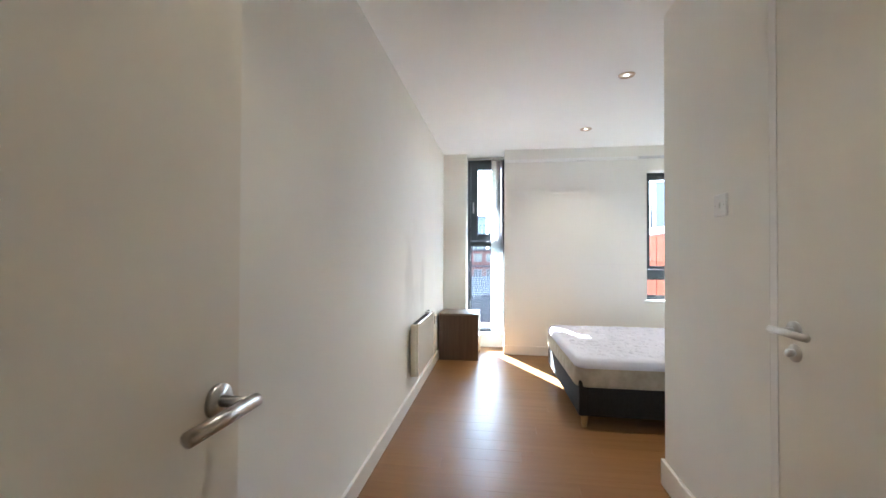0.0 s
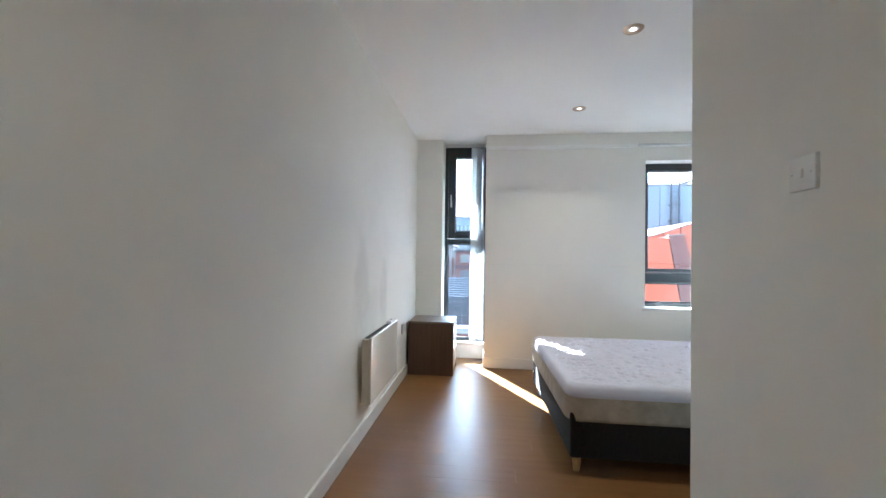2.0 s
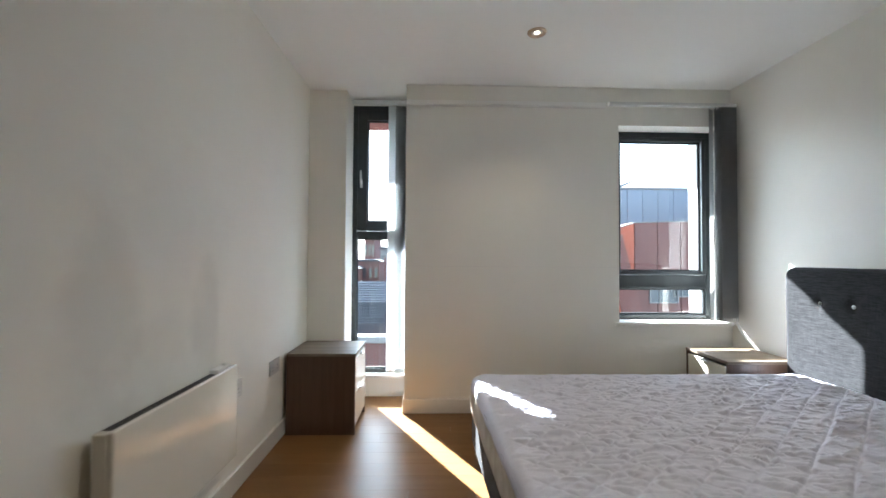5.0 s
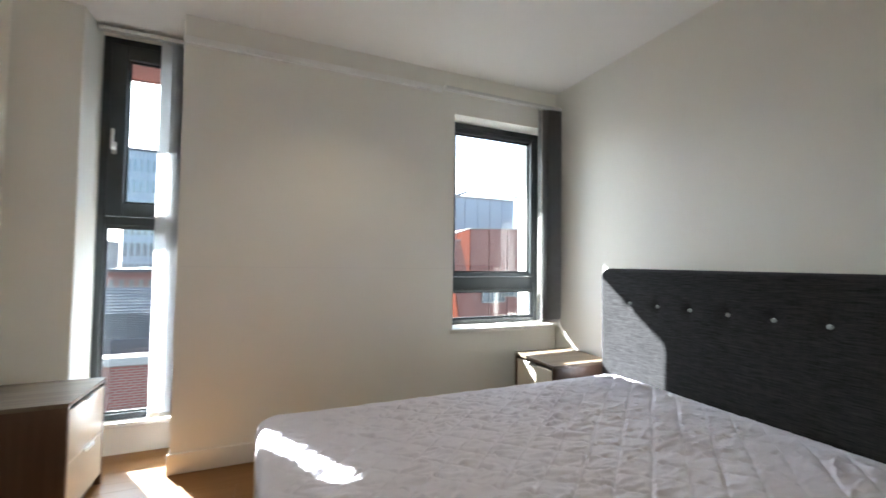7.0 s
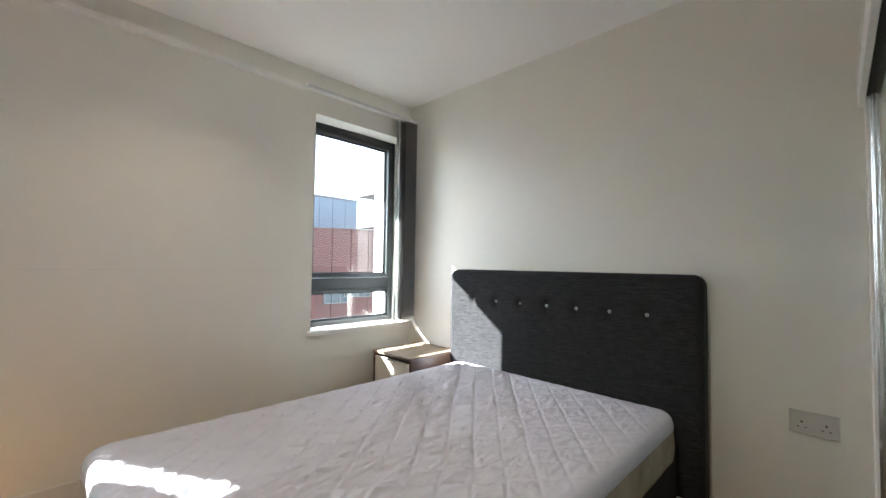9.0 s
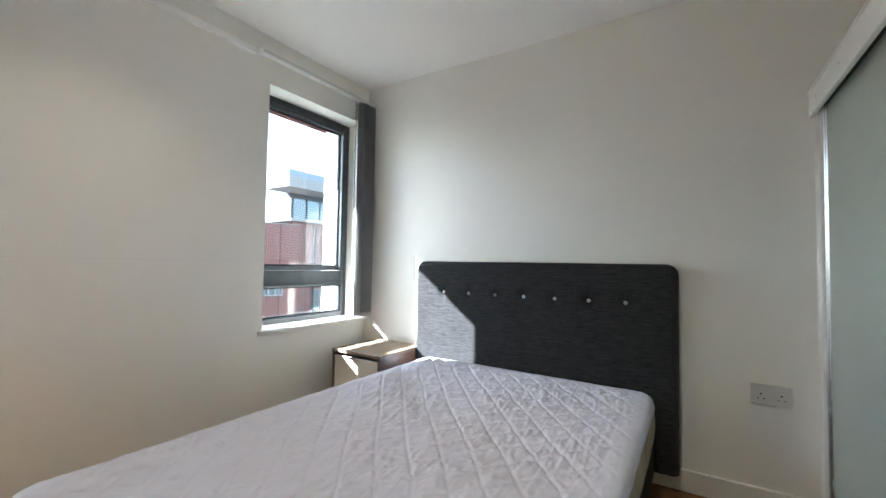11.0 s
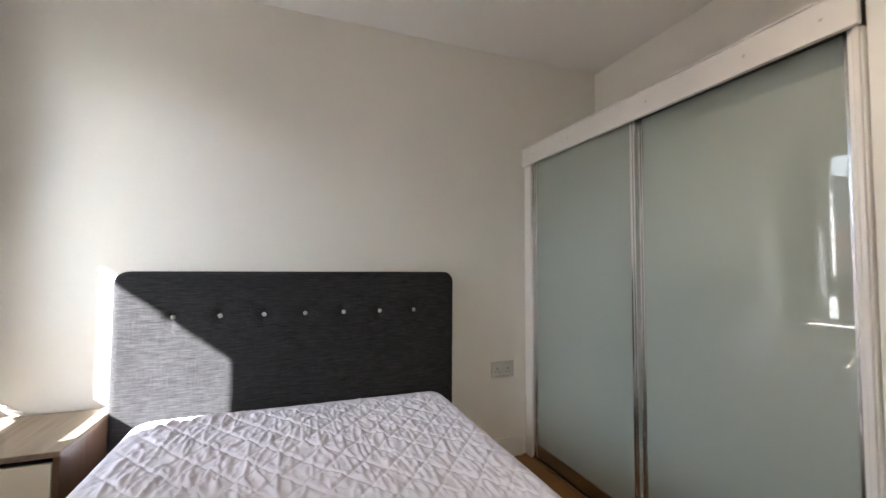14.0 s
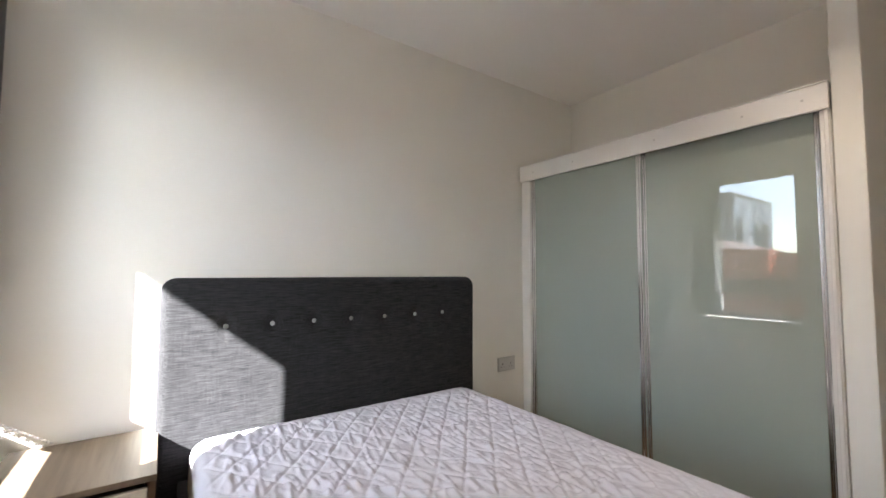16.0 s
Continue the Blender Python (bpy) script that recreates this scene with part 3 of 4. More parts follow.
def mattress_mesh():
    x0, x1, y0, y1, z0, z1 = 0.862, 2.800, 4.822, 6.162, 0.288, 0.484
    rc, rt = 0.085, 0.040
    step = 0.0052
    nx, ny = int((x1 - x0) / step), int((y1 - y0) / step)
    bm = bmesh.new()
    grid = []
    for j in range(ny + 1):
        row = []
        for i in range(nx + 1):
            x, y = x0 + (x1 - x0) * i / nx, y0 + (y1 - y0) * j / ny
            cx, cy = min(max(x, x0 + rc), x1 - rc), min(max(y, y0 + rc), y1 - rc)
            dx, dy = x - cx, y - cy
            if dx and dy:
                big = max(abs(dx), abs(dy))
                k = big / math.hypot(dx, dy)
                dx, dy = dx * k, dy * k
                x, y = cx + dx, cy + dy
                e = rc - math.hypot(dx, dy)
            else:
                e = min(x - x0, x1 - x, y - y0, y1 - y)
            e = max(e, 0.0)
            t = min(e, rt)
            z = z1 - rt + math.sqrt(max(rt * rt - (rt - t) ** 2, 0.0))
            # diamonds of stitching, slightly wandering
            wx = x + 0.010 * noise.noise(Vector((x * 4, y * 4, 3.1)))
            wy = y + 0.010 * noise.noise(Vector((x * 4, y * 4, 7.7)))
            p = 0.098
            u, v = (wx * 0.80 + wy) / (p * 1.28), (wx * 0.80 - wy) / (p * 1.28)
            du, dv = abs(u - round(u)), abs(v - round(v))
            puff = min(1.0, du * 11) ** 0.7 * min(1.0, dv * 11) ** 0.7
            fade = min(1.0, e / 0.11)
            amp = 0.0056
            # creases: bundles of folds along the bed, short puckers across the diamonds
            bend = 0.35 * noise.noise(Vector((x * 2.5, y * 2.5, 9.0)))
            n1 = noise.noise(Vector((x * 5.0, (y + 0.10 * bend) * 30, 0.3)))
            n2 = noise.noise(Vector((x * 10, (y + 0.12 * x + 0.10 * bend) * 40, 4.2)))
            n3 = noise.noise(Vector((x * 15, (y - 0.25 * x + 0.10 * bend) * 52, 2.6)))
            much = 0.75 + 0.7 * max(0.0, noise.noise(Vector((x * 3.1, y * 3.1, 8.8))) + 0.25)
            n4 = noise.noise(Vector((x * 7 + y * 9, (y - 0.9 * x) * 11, 6.1)))
            ridge = (1 - min(1.0, abs(n1) * 5.0)) ** 1.5 * 0.0092 + max(0.0, n2) * 0.0148 + max(0.0, n3) * 0.0075 + (1 - min(1.0, abs(n4) * 7.0)) ** 2 * 0.0026
            soft = 0.006 * noise.noise(Vector((x * 2.2, y * 2.2, 5.5)))
            z += fade * (amp * (puff - 1) + much * ridge * (0.25 + 0.75 * puff)) + soft * min(1, e / 0.2)
            row.append(bm.verts.new((x, y, z)))
        grid.append(row)
    for j in range(ny):
        for i in range(nx):
            bm.faces.new((grid[j][i], grid[j][i + 1], grid[j + 1][i + 1], grid[j + 1][i]))
    rim = grid[0][:] + [grid[j][nx] for j in range(1, ny + 1)] + grid[ny][nx - 1::-1] + [grid[j][0] for j in range(ny - 1, 0, -1)]
    return bm, rim, (x0, x1, y0, y1, z0, z1, rt)


mattress = thing("mattress", (0, 0, 0), "double mattress in a wrinkled white quilted protector", "mattress")
mbm, mrim, (mx0, mx1, my0, my1, mz0, mz1, mrt) = mattress_mesh()
skewed(mbm)
ring_xy = [(v.co.x, v.co.y) for v in mrim]
part("quilted_top", mbm, QUILT, mattress, "white diamond-quilted cotton", True)


def mattress_side(za, zb, steps, wobble, grow):
    bm = bmesh.new()
    mid = Vector(((mx0 + mx1) / 2, (my0 + my1) / 2))
    loops = []
    for s in range(steps + 1):
        f = s / steps
        z = za + (zb - za) * f
        lo = []
        for x, y in ring_xy:
            d = Vector((x, y)) - mid
            d.normalize()
            bulge = grow * math.sin(math.pi * f) + wobble * noise.noise(Vector((x * 9, y * 9, z * 14)))
            lo.append(bm.verts.new((x + d.x * bulge, y + d.y * bulge, z)))
        loops.append(lo)
    for a, b in zip(loops, loops[1:]):
        for k in range(len(a)):
            m = (k + 1) % len(a)
            bm.faces.new((a[k], a[m], b[m], b[k]))
    return bm, loops


sbm, _ = mattress_side(mz1 - mrt + 0.001, mz0 + 0.128, 4, 0.003, 0.003)
part("skirt", sbm, QUILT, mattress, "elastic side of the white protector", True)
sbm, sl = mattress_side(mz0 + 0.128, mz0, 7, 0.003, 0.006)
sbm.faces.new(sl[-1])
part("border", sbm, BORDER, mattress, "worn beige mattress border", True)

# ---- bedside cabinets ----
def bedside_cabinet(at, turn, label):
    """Two-drawer cabinet; its front faces its own +x."""
    c = thing("bedside_cabinet", (0, 0, 0), label, "cabinet", "bedside cabinets")
    w, d, h = 0.405, 0.445, 0.522
    part("side_panel", box((0, 0, 0.0), (d - 0.003, 0.018, h - 0.019), 0.001), WALNUT, c)
    part("side_panel", box((0, w - 0.018, 0.0), (d - 0.003, w, h - 0.019), 0.001), WALNUT, c)
    part("top", box((0, -0.002, h - 0.019), (d, w + 0.002, h), 0.0015), WALNUT_TOP, c, "streaky walnut-effect top")
    part("back_panel", box((0.0, 0.018, 0.03), (0.008, w - 0.018, h - 0.019)), WALNUT, c)
    part("base_panel", box((0.008, 0.018, 0.045), (d - 0.025, w - 0.018, 0.061)), WALNUT, c)
    part("plinth", box((d - 0.04, 0.018, 0.0), (d - 0.028, w - 0.018, 0.045)), WALNUT, c, "recessed dark plinth")
    for z0, z1 in ((0.052, 0.262), (0.268, 0.484)):
        dr = part("drawer", box((d - 0.021, 0.021, z0), (d - 0.003, w - 0.021, z1), 0.0015), CREAM, c, "glossy cream drawer front")
        pull = bmesh.new()
        add_box(pull, (d - 0.004, w / 2 - 0.045, z1 - 0.003), (d + 0.012, w / 2 + 0.045, z1 + 0.0005), 0.0006)
        add_box(pull, (d + 0.009, w / 2 - 0.045, z1 - 0.010), (d + 0.012, w / 2 + 0.045, z1 - 0.002), 0.0006)
        part("pull", pull, ALU, dr, "thin aluminium edge pull")
        part("drawer_box", box((0.02, 0.03, z0 + 0.02), (d - 0.021, w - 0.03, z1 - 0.03)), WALNUT, dr)
    c.matrix_world = pose(*at, 0, 0, turn)
    return c


bedside_cabinet((-0.292, 6.472, 0), 0, "walnut-effect bedside cabinet with cream drawers by the tall window")
bedside_cabinet((2.897, 6.668, 0), 180, "walnut-effect bedside cabinet with cream drawers beside the headboard")

# ---- panel heater ----
heater = thing("panel_heater", (WEST, 4.975, 0.252), "slim cream electric panel heater on the wall", "heater")
HW, HH = 0.708, 0.412
part("body", box((0.030, 0.004, 0.0), (0.074, HW - 0.004, HH - 0.012), 0.005, 2), ENAMEL, heater)
part("front_panel", box((0.074, 0.0, 0.002), (0.092, HW, HH - 0.004), 0.006, 3), ENAMEL, heater, "glossy cream front panel")
gr = bmesh.new()
for k in range(44):
    y = 0.03 + k * 0.0142
    add_box(gr, (0.036, y, HH - 0.0125), (0.068, y + 0.0118, HH - 0.0112))
part("top_grille", gr, SLOT, heater, "row of dark outlet slots")
cb = part("control_box", box((0.034, HW - 0.13, HH - 0.014), (0.073, HW - 0.02, HH + 0.006), 0.004, 2), PLASTIC, heater, "small white control box")
part("dial", rod((0.054, HW - 0.045, HH + 0.005), (0.054, HW - 0.045, HH + 0.014), 0.011, 0.010, 20), PLASTIC, cb, "", True)
for y in (0.12, HW - 0.12):
    part("wall_bracket", box((0.0, y - 0.02, 0.08), (0.032, y + 0.02, HH - 0.08)), STEEL, heater)

# ---- sockets and switch ----
def wall_socket(x, y, z, sgn, gangs, label):
    w = 0.146 if gangs == 2 else 0.086
    s = thing("wall_socket", (x, y, z), label, "socket", "wall sockets")
    part("plate", box((0, -w / 2, -0.043), (sgn * 0.010, w / 2, 0.043), 0.0025, 2), SOCKET, s)
    for k in ((-0.036, 0.036) if gangs == 2 else (0.0,)):
        for dy, dz, hw, hh in ((0.0, 0.002, 0.0035, 0.004), (-0.011, -0.018, 0.0035, 0.002), (0.011, -0.018, 0.0035, 0.002)):
            part("pin_hole", box((sgn * 0.0101, k + dy - hw, dz - hh), (sgn * 0.0107, k + dy + hw, dz + hh)), SLOT, s)
        part("rocker", box((sgn * 0.008, k * 0.45 - 0.006, 0.014), (sgn * 0.0125, k * 0.45 + 0.006, 0.032), 0.001), SOCKET, s)
    return s


wall_socket(EAST, 4.372, 0.522, -1, 2, "white plastic double wall socket beside the bed")
wall_socket(WEST, 6.33, 0.478, 1, 2, "white plastic double wall socket by the cabinet")
wall_socket(WEST, 5.862, 0.492, 1, 1, "white plastic single wall socket beside the heater")

switch = thing("light_switch", (STUB_W, 3.642, 1.388), "white plastic single light switch", "switch")
part("plate", box((-0.010, -0.043, -0.043), (0.0, 0.043, 0.043), 0.0025, 2), PLASTIC, switch)
part("rocker", box((-0.0145, -0.006, -0.011), (-0.008, 0.006, 0.011), 0.001), PLASTIC, switch)
for y in (-0.030, 0.030):
    part("screw", rod((-0.010, y, 0.0), (-0.0106, y, 0.0), 0.0032, None, 14), STEEL, switch)

# ---- vertical blinds ----
def vertical_blind(label, x0, x1, y, ztop, zbot, stack, turns, width=0.085, cloth=None):
    b = thing("vertical_blind", (0, 0, 0), label, "blind", "vertical blinds")
    r = bmesh.new()
    add_box(r, (x0, y - 0.019, ztop), (x1, y + 0.019, ztop + 0.024), 0.003, 2)
    add_box(r, (x0, y - 0.004, ztop - 0.003), (x1, y + 0.004, ztop + 0.001))
    part("headrail", r, RAIL, b, "white aluminium headrail")
    part("end_cap", box((x0 - 0.006, y - 0.021, ztop - 0.003), (x0, y + 0.021, ztop + 0.027), 0.002), PLASTIC, b)
    for k, x in enumerate(stack):
        a = radians(turns[k])
        c, s = math.cos(a) * width / 2, math.sin(a) * width / 2
        bm = bmesh.new()
        cols = []
        for q in range(7):
            f = q / 6 * 2 - 1
            bow = 0.004 * (1 - f * f)
            px, py = x + c * f - math.sin(a) * bow, y + s * f + math.cos(a) * bow
            cols.append([bm.verts.new((px, py, z)) for z in (zbot, ztop - 0.012)])
        for p, q in zip(cols, cols[1:]):
            bm.faces.new((p[0], q[0], q[1], p[1]))
        bmesh.ops.solidify(bm, geom=bm.faces[:], thickness=0.0007)
        v = part("vane", bm, cloth or VANE, b, "", True)
        w = bmesh.new()
        m = Matrix.Translation((x, y, zbot + 0.012)) @ Matrix.Rotation(a, 4, "Z")
        add_box(w, (-width / 2 + 0.004, -0.002, -0.013), (width / 2 - 0.004, 0.002, 0.013), 0.001)
        bmesh.ops.transform(w, matrix=m, verts=w.verts)
        part("weight", w, PLASTIC, v, "white bottom weight")
        part("hanger", rod((x, y, ztop - 0.016), (x, y, ztop), 0.003, None, 8), PLASTIC, v)
    return b


def bead_chain(parent, pts, gap=0.0075, radius=0.0026):
    """A chain of round beads along a polyline, joined in one mesh."""
    bm = bmesh.new()
    for a, b in zip(pts, pts[1:]):
        a, b = Vector(a), Vector(b)
        n = max(1, int((b - a).length / gap))
        for i in range(n):
            bmesh.ops.create_icosphere(bm, subdivisions=1, radius=radius, matrix=Matrix.Translation(a.lerp(b, i / n)))
    return part("bead_chain", bm, BEAD, parent, "clear plastic bead chain", True)


BY = 6.782
stack2 = [2.730, 2.764] + [2.786 + 0.0155 * k for k in range(8)]
blind2 = vertical_blind("grey fabric vertical blind drawn to one side of the window", 1.955, 2.918, BY, 2.292, 0.690, stack2, [37, 62, 76, 82, 86, 86, 88, 90, 88, 90])
bead_chain(blind2, [(2.905, BY - 0.01, 2.28), (2.908, BY - 0.015, 0.68)])
bead_chain(blind2, [(2.901, 6.765, 0.688), (2.895, 6.70, 0.625), (2.893, 6.60, 0.556), (2.89, 6.555, 0.527)], 0.0095, 0.0048)
bead_chain(blind2, [(2.896, 6.775, 0.690), (2.885, 6.70, 0.612), (2.882, 6.61, 0.545), (2.878, 6.575, 0.527)], 0.0095, 0.0048)
stack1 = [0.319] + [0.358 + 0.013 * k for k in range(6)]
blind1 = vertical_blind("grey vertical blind stacked at the tall window, coloured as daylit", -0.02, 0.436, 7.13, 2.408, 0.215, stack1, [17, 62, 76, 82, 84, 86, 88], cloth=LIT_VANE)
bead_chain(blind1, [(0.425, 7.09, 2.40), (0.427, 7.09, 0.25)])

trunk = thing("cable_trunking", (0, 0, 0), "slim white cable trunking along the wall", "trunking")
part("cover", box((PIER_X + 0.002, NORTH - 0.028, 2.292), (1.945, NORTH, 2.326), 0.002), GLOSSW, trunk)
part("base_strip", box((PIER_X + 0.002, NORTH - 0.006, 2.287), (1.945, NORTH, 2.292)), TRIM, trunk)

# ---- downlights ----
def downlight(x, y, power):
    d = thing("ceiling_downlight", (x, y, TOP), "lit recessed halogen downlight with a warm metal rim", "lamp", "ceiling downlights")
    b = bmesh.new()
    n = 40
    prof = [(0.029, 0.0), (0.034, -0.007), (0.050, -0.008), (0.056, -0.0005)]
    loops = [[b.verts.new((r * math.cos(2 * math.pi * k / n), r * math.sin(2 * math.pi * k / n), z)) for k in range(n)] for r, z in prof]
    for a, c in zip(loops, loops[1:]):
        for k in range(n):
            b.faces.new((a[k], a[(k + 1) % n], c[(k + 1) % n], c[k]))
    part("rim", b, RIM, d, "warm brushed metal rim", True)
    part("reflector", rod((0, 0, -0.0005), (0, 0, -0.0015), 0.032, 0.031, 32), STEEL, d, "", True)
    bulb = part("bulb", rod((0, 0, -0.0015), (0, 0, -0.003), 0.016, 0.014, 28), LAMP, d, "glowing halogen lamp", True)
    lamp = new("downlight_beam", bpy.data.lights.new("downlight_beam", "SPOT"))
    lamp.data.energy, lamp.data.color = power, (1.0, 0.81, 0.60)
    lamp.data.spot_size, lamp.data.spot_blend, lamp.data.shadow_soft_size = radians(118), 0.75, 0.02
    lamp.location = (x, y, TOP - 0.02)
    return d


downlight(1.262, 4.896, 2.0)
downlight(1.238, 6.115, 0.9)
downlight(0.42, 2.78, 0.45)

# ---- fitted wardrobe ----
ward = thing("sliding_wardrobe", (0, 0, 0), "fitted wardrobe with two pale green glass sliding doors", "wardrobe")
FY = 4.228
part("fascia", box((STUB_E + 0.002, FY - 0.018, 1.757), (EAST - 0.002, FY, 1.858), 0.002), TRIM, ward, "white painted fascia board")
part("top_lip", box((STUB_E + 0.002, FY - 0.10, 1.858), (EAST - 0.002, FY + 0.005, 1.866), 0.002), TRIM, ward, "thin white capping lip")
part("top_panel", box((STUB_E + 0.002, BACK_Y + 0.002, 1.848), (EAST - 0.002, FY - 0.10, 1.864)), TRIM, ward)
part("end_panel", box((2.856, 4.10, 0.0), (EAST - 0.002, FY - 0.018, 1.757), 0.002), TRIM, ward, "white painted end post")
part("end_panel", box((STUB_E + 0.002, 4.10, 0.0), (1.356, FY - 0.020, 1.757), 0.002), TRIM, ward, "white painted end post")
part("jamb_strip", box((STUB_E + 0.006, FY - 0.0198, 0.0), (STUB_E + 0.020, FY - 0.010, 1.756), 0.002), TRIM, ward, "thin white cover strip")
part("floor_track", box((1.356, 4.105, 0.0), (2.856, 4.205, 0.012), 0.002), TINTED_ALU, ward, "metal floor track in a painted floor-reflection brown")
part("head_track", box((1.356, 4.105, 1.774), (2.856, 4.208, 1.79)), SLOT, ward)
for x in (2.80, 2.48, 1.98, 1.60, 1.40):
    part("screw", rod((x, FY - 0.001, 1.808), (x, FY + 0.0012, 1.808), 0.005, None, 14), STEEL, ward, "small screw head")


def sliding_door(x0, x1, y):
    d = part("sliding_door", box((x0 + 0.012, y - 0.008, 0.085), (x1 - 0.012, y, 1.772)), PANEL, ward, "pale green back-painted glass door")
    for a in (x0, x1 - 0.026):
        st = bmesh.new()
        add_box(st, (a, y - 0.018, 0.018), (a + 0.026, y + 0.006, 1.772), 0.002)
        add_box(st, (a + 0.009, y + 0.006, 0.018), (a + 0.017, y + 0.011, 1.772), 0.002)
        part("stile", st, ALU, d, "ribbed aluminium stile")
    part("bottom_rail", box((x0 + 0.026, y - 0.016, 0.018), (x1 - 0.026, y + 0.004, 0.092), 0.002), TINTED_ALU, d, "aluminium bottom rail in a painted floor-reflection brown")
    return d


sliding_door(2.075, 2.840, 4.190)
sliding_door(1.358, 2.090, 4.158)
part("door_stop", box((2.840, 4.14, 0.012), (2.856, 4.20, 1.757)), ALU, ward, "aluminium side channel")

# ---- outside: roofs and buildings seen through the windows ----
EYE = Vector((0.7, 4.5, 1.15))
FALL = -11.0


def spot(az, dist, el=0.0):
    """A place at a bearing (degrees clockwise from north), at a depth north of the room, and a height angle."""
    a = radians(az)
    x, y = EYE.x + dist * math.tan(a), EYE.y + dist
    return Vector((x, y, EYE.z + dist / math.cos(a) * math.tan(radians(el))))


ground = solid("ground", box((-900, 8.2, FALL - 1), (900, 1800, FALL)), GROUND, "grey town ground far below", "ground")
part_soffit = thing("roof_overhang", (0, 0, 0), "brown-red projecting eaves over the windows", "eaves", "", "structure")
# underside and edge take the cladding colour with shade put in
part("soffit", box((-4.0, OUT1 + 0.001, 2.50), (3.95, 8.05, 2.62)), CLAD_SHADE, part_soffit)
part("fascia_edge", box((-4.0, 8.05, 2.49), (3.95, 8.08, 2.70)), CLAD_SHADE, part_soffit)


def prism(profile, y0, y1):
    """A block from a front outline (x, z), pushed back from y0 to y1."""
    bm = bmesh.new()
    a = [bm.verts.new((x, y0, z)) for x, z in profile]
    b = [bm.verts.new((x, y1, z)) for x, z in profile]
    bm.faces.new(a)
    bm.faces.new(b[::-1])
    for k in range(len(a)):
        m = (k + 1) % len(a)
        bm.faces.new((a[k], a[m], b[m], b[k]))
    return bm


def far_window(parent, x0, x1, y, z0, z1, bars=1, frame_mat=None):
    """A window with a proud frame and glazing bars on a wall that faces the room."""
    w = part("window", box((x0, y - 0.04, z0), (x1, y + 0.02, z1)), DARKGLASS, parent, "dark glazed window")
    f = bmesh.new()
    t = 0.06
    add_box(f, (x0 - t, y - 0.09, z0 - t), (x0, y, z1 + t))
    add_box(f, (x1, y - 0.09, z0 - t), (x1 + t, y, z1 + t))
    add_box(f, (x0, y - 0.09, z1), (x1, y, z1 + t))
    add_box(f, (x0, y - 0.11, z0 - t), (x1, y, z0))
    for k in range(bars):
        x = x0 + (x1 - x0) * (k + 1) / (bars + 1)
        add_box(f, (x - t / 2, y - 0.08, z0), (x + t / 2, y - 0.04, z1))
    add_box(f, (x0, y - 0.08, z0 + (z1 - z0) * 0.6), (x1, y - 0.04, z0 + (z1 - z0) * 0.6 + t))
    part("window_frame", f, frame_mat or PALE, w)


# orange metal-clad building
Y1 = EYE.y + 20
clad = thing("orange_building", (0, 0, 0), "orange metal-clad building with a stepped roofline", "building")
top_l, top_m, top_p, top_r = (Vector((x, Y1, z)) for x, z in ((3.9, 1.62), (9.0, 2.34), (11.2, 3.10), (16.1, 3.28)))
part("wall", prism([(top_l.x, FALL), (top_r.x, FALL), (top_r.x, top_r.z), (top_p.x, top_p.z), (top_m.x, top_m.z), (top_l.x, top_l.z)], Y1 + 0.12, Y1 + 9), CLAD_SHADE, clad, "cladding in the shaded plum tone")
E0, E1 = spot(8.5, 20).x, top_p.x
seams = [E0 + (E1 - E0) * k / 9 for k in range(10)]


def roof_z(x):
    for a, b in ((top_l, top_m), (top_m, top_p), (top_p, top_r)):
        if x <= b.x:
            return a.z + (b.z - a.z) * (x - a.x) / (b.x - a.x)
    return top_r.z


for a, b in zip(seams, seams[1:]):
    for z0, z1 in ((-9.0, -4.6), (-4.55, -2.1), (-2.05, -0.15), (-0.1, 99)):
        za, zb = min(z1, roof_z(a + 0.02) - 0.05), min(z1, roof_z(b - 0.02) - 0.05)
        part("panel", prism([(a + 0.02, z0), (b - 0.02, z0), (b - 0.02, zb), (a + 0.02, za)], Y1, Y1 + 0.12), CLAD, clad, "flat orange cladding panel")
# right of the peak the panels get the shaded cladding colour
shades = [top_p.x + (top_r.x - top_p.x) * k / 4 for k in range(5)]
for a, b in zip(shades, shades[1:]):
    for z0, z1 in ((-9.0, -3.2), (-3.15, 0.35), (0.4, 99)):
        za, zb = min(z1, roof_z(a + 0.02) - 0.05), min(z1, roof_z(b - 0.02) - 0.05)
        part("panel", prism([(a + 0.02, z0), (b - 0.02, z0), (b - 0.02, zb), (a + 0.02, za)], Y1, Y1 + 0.12), CLAD_SHADE, clad, "flat cladding panel in the shaded plum tone")
cap = bmesh.new()
for a, b in ((top_l, top_m), (top_m, top_p), (top_p, top_r)):
    m = prism([(a.x, a.z - 0.045), (b.x, b.z - 0.045), (b.x, b.z + 0.01), (a.x, a.z + 0.01)], Y1 - 0.05, Y1 + 0.2)
    tmp = bpy.data.meshes.new("cap")
    m.to_mesh(tmp)
    m.free()
    cap.from_mesh(tmp)
part("coping", cap, PALE, clad, "pale metal coping")
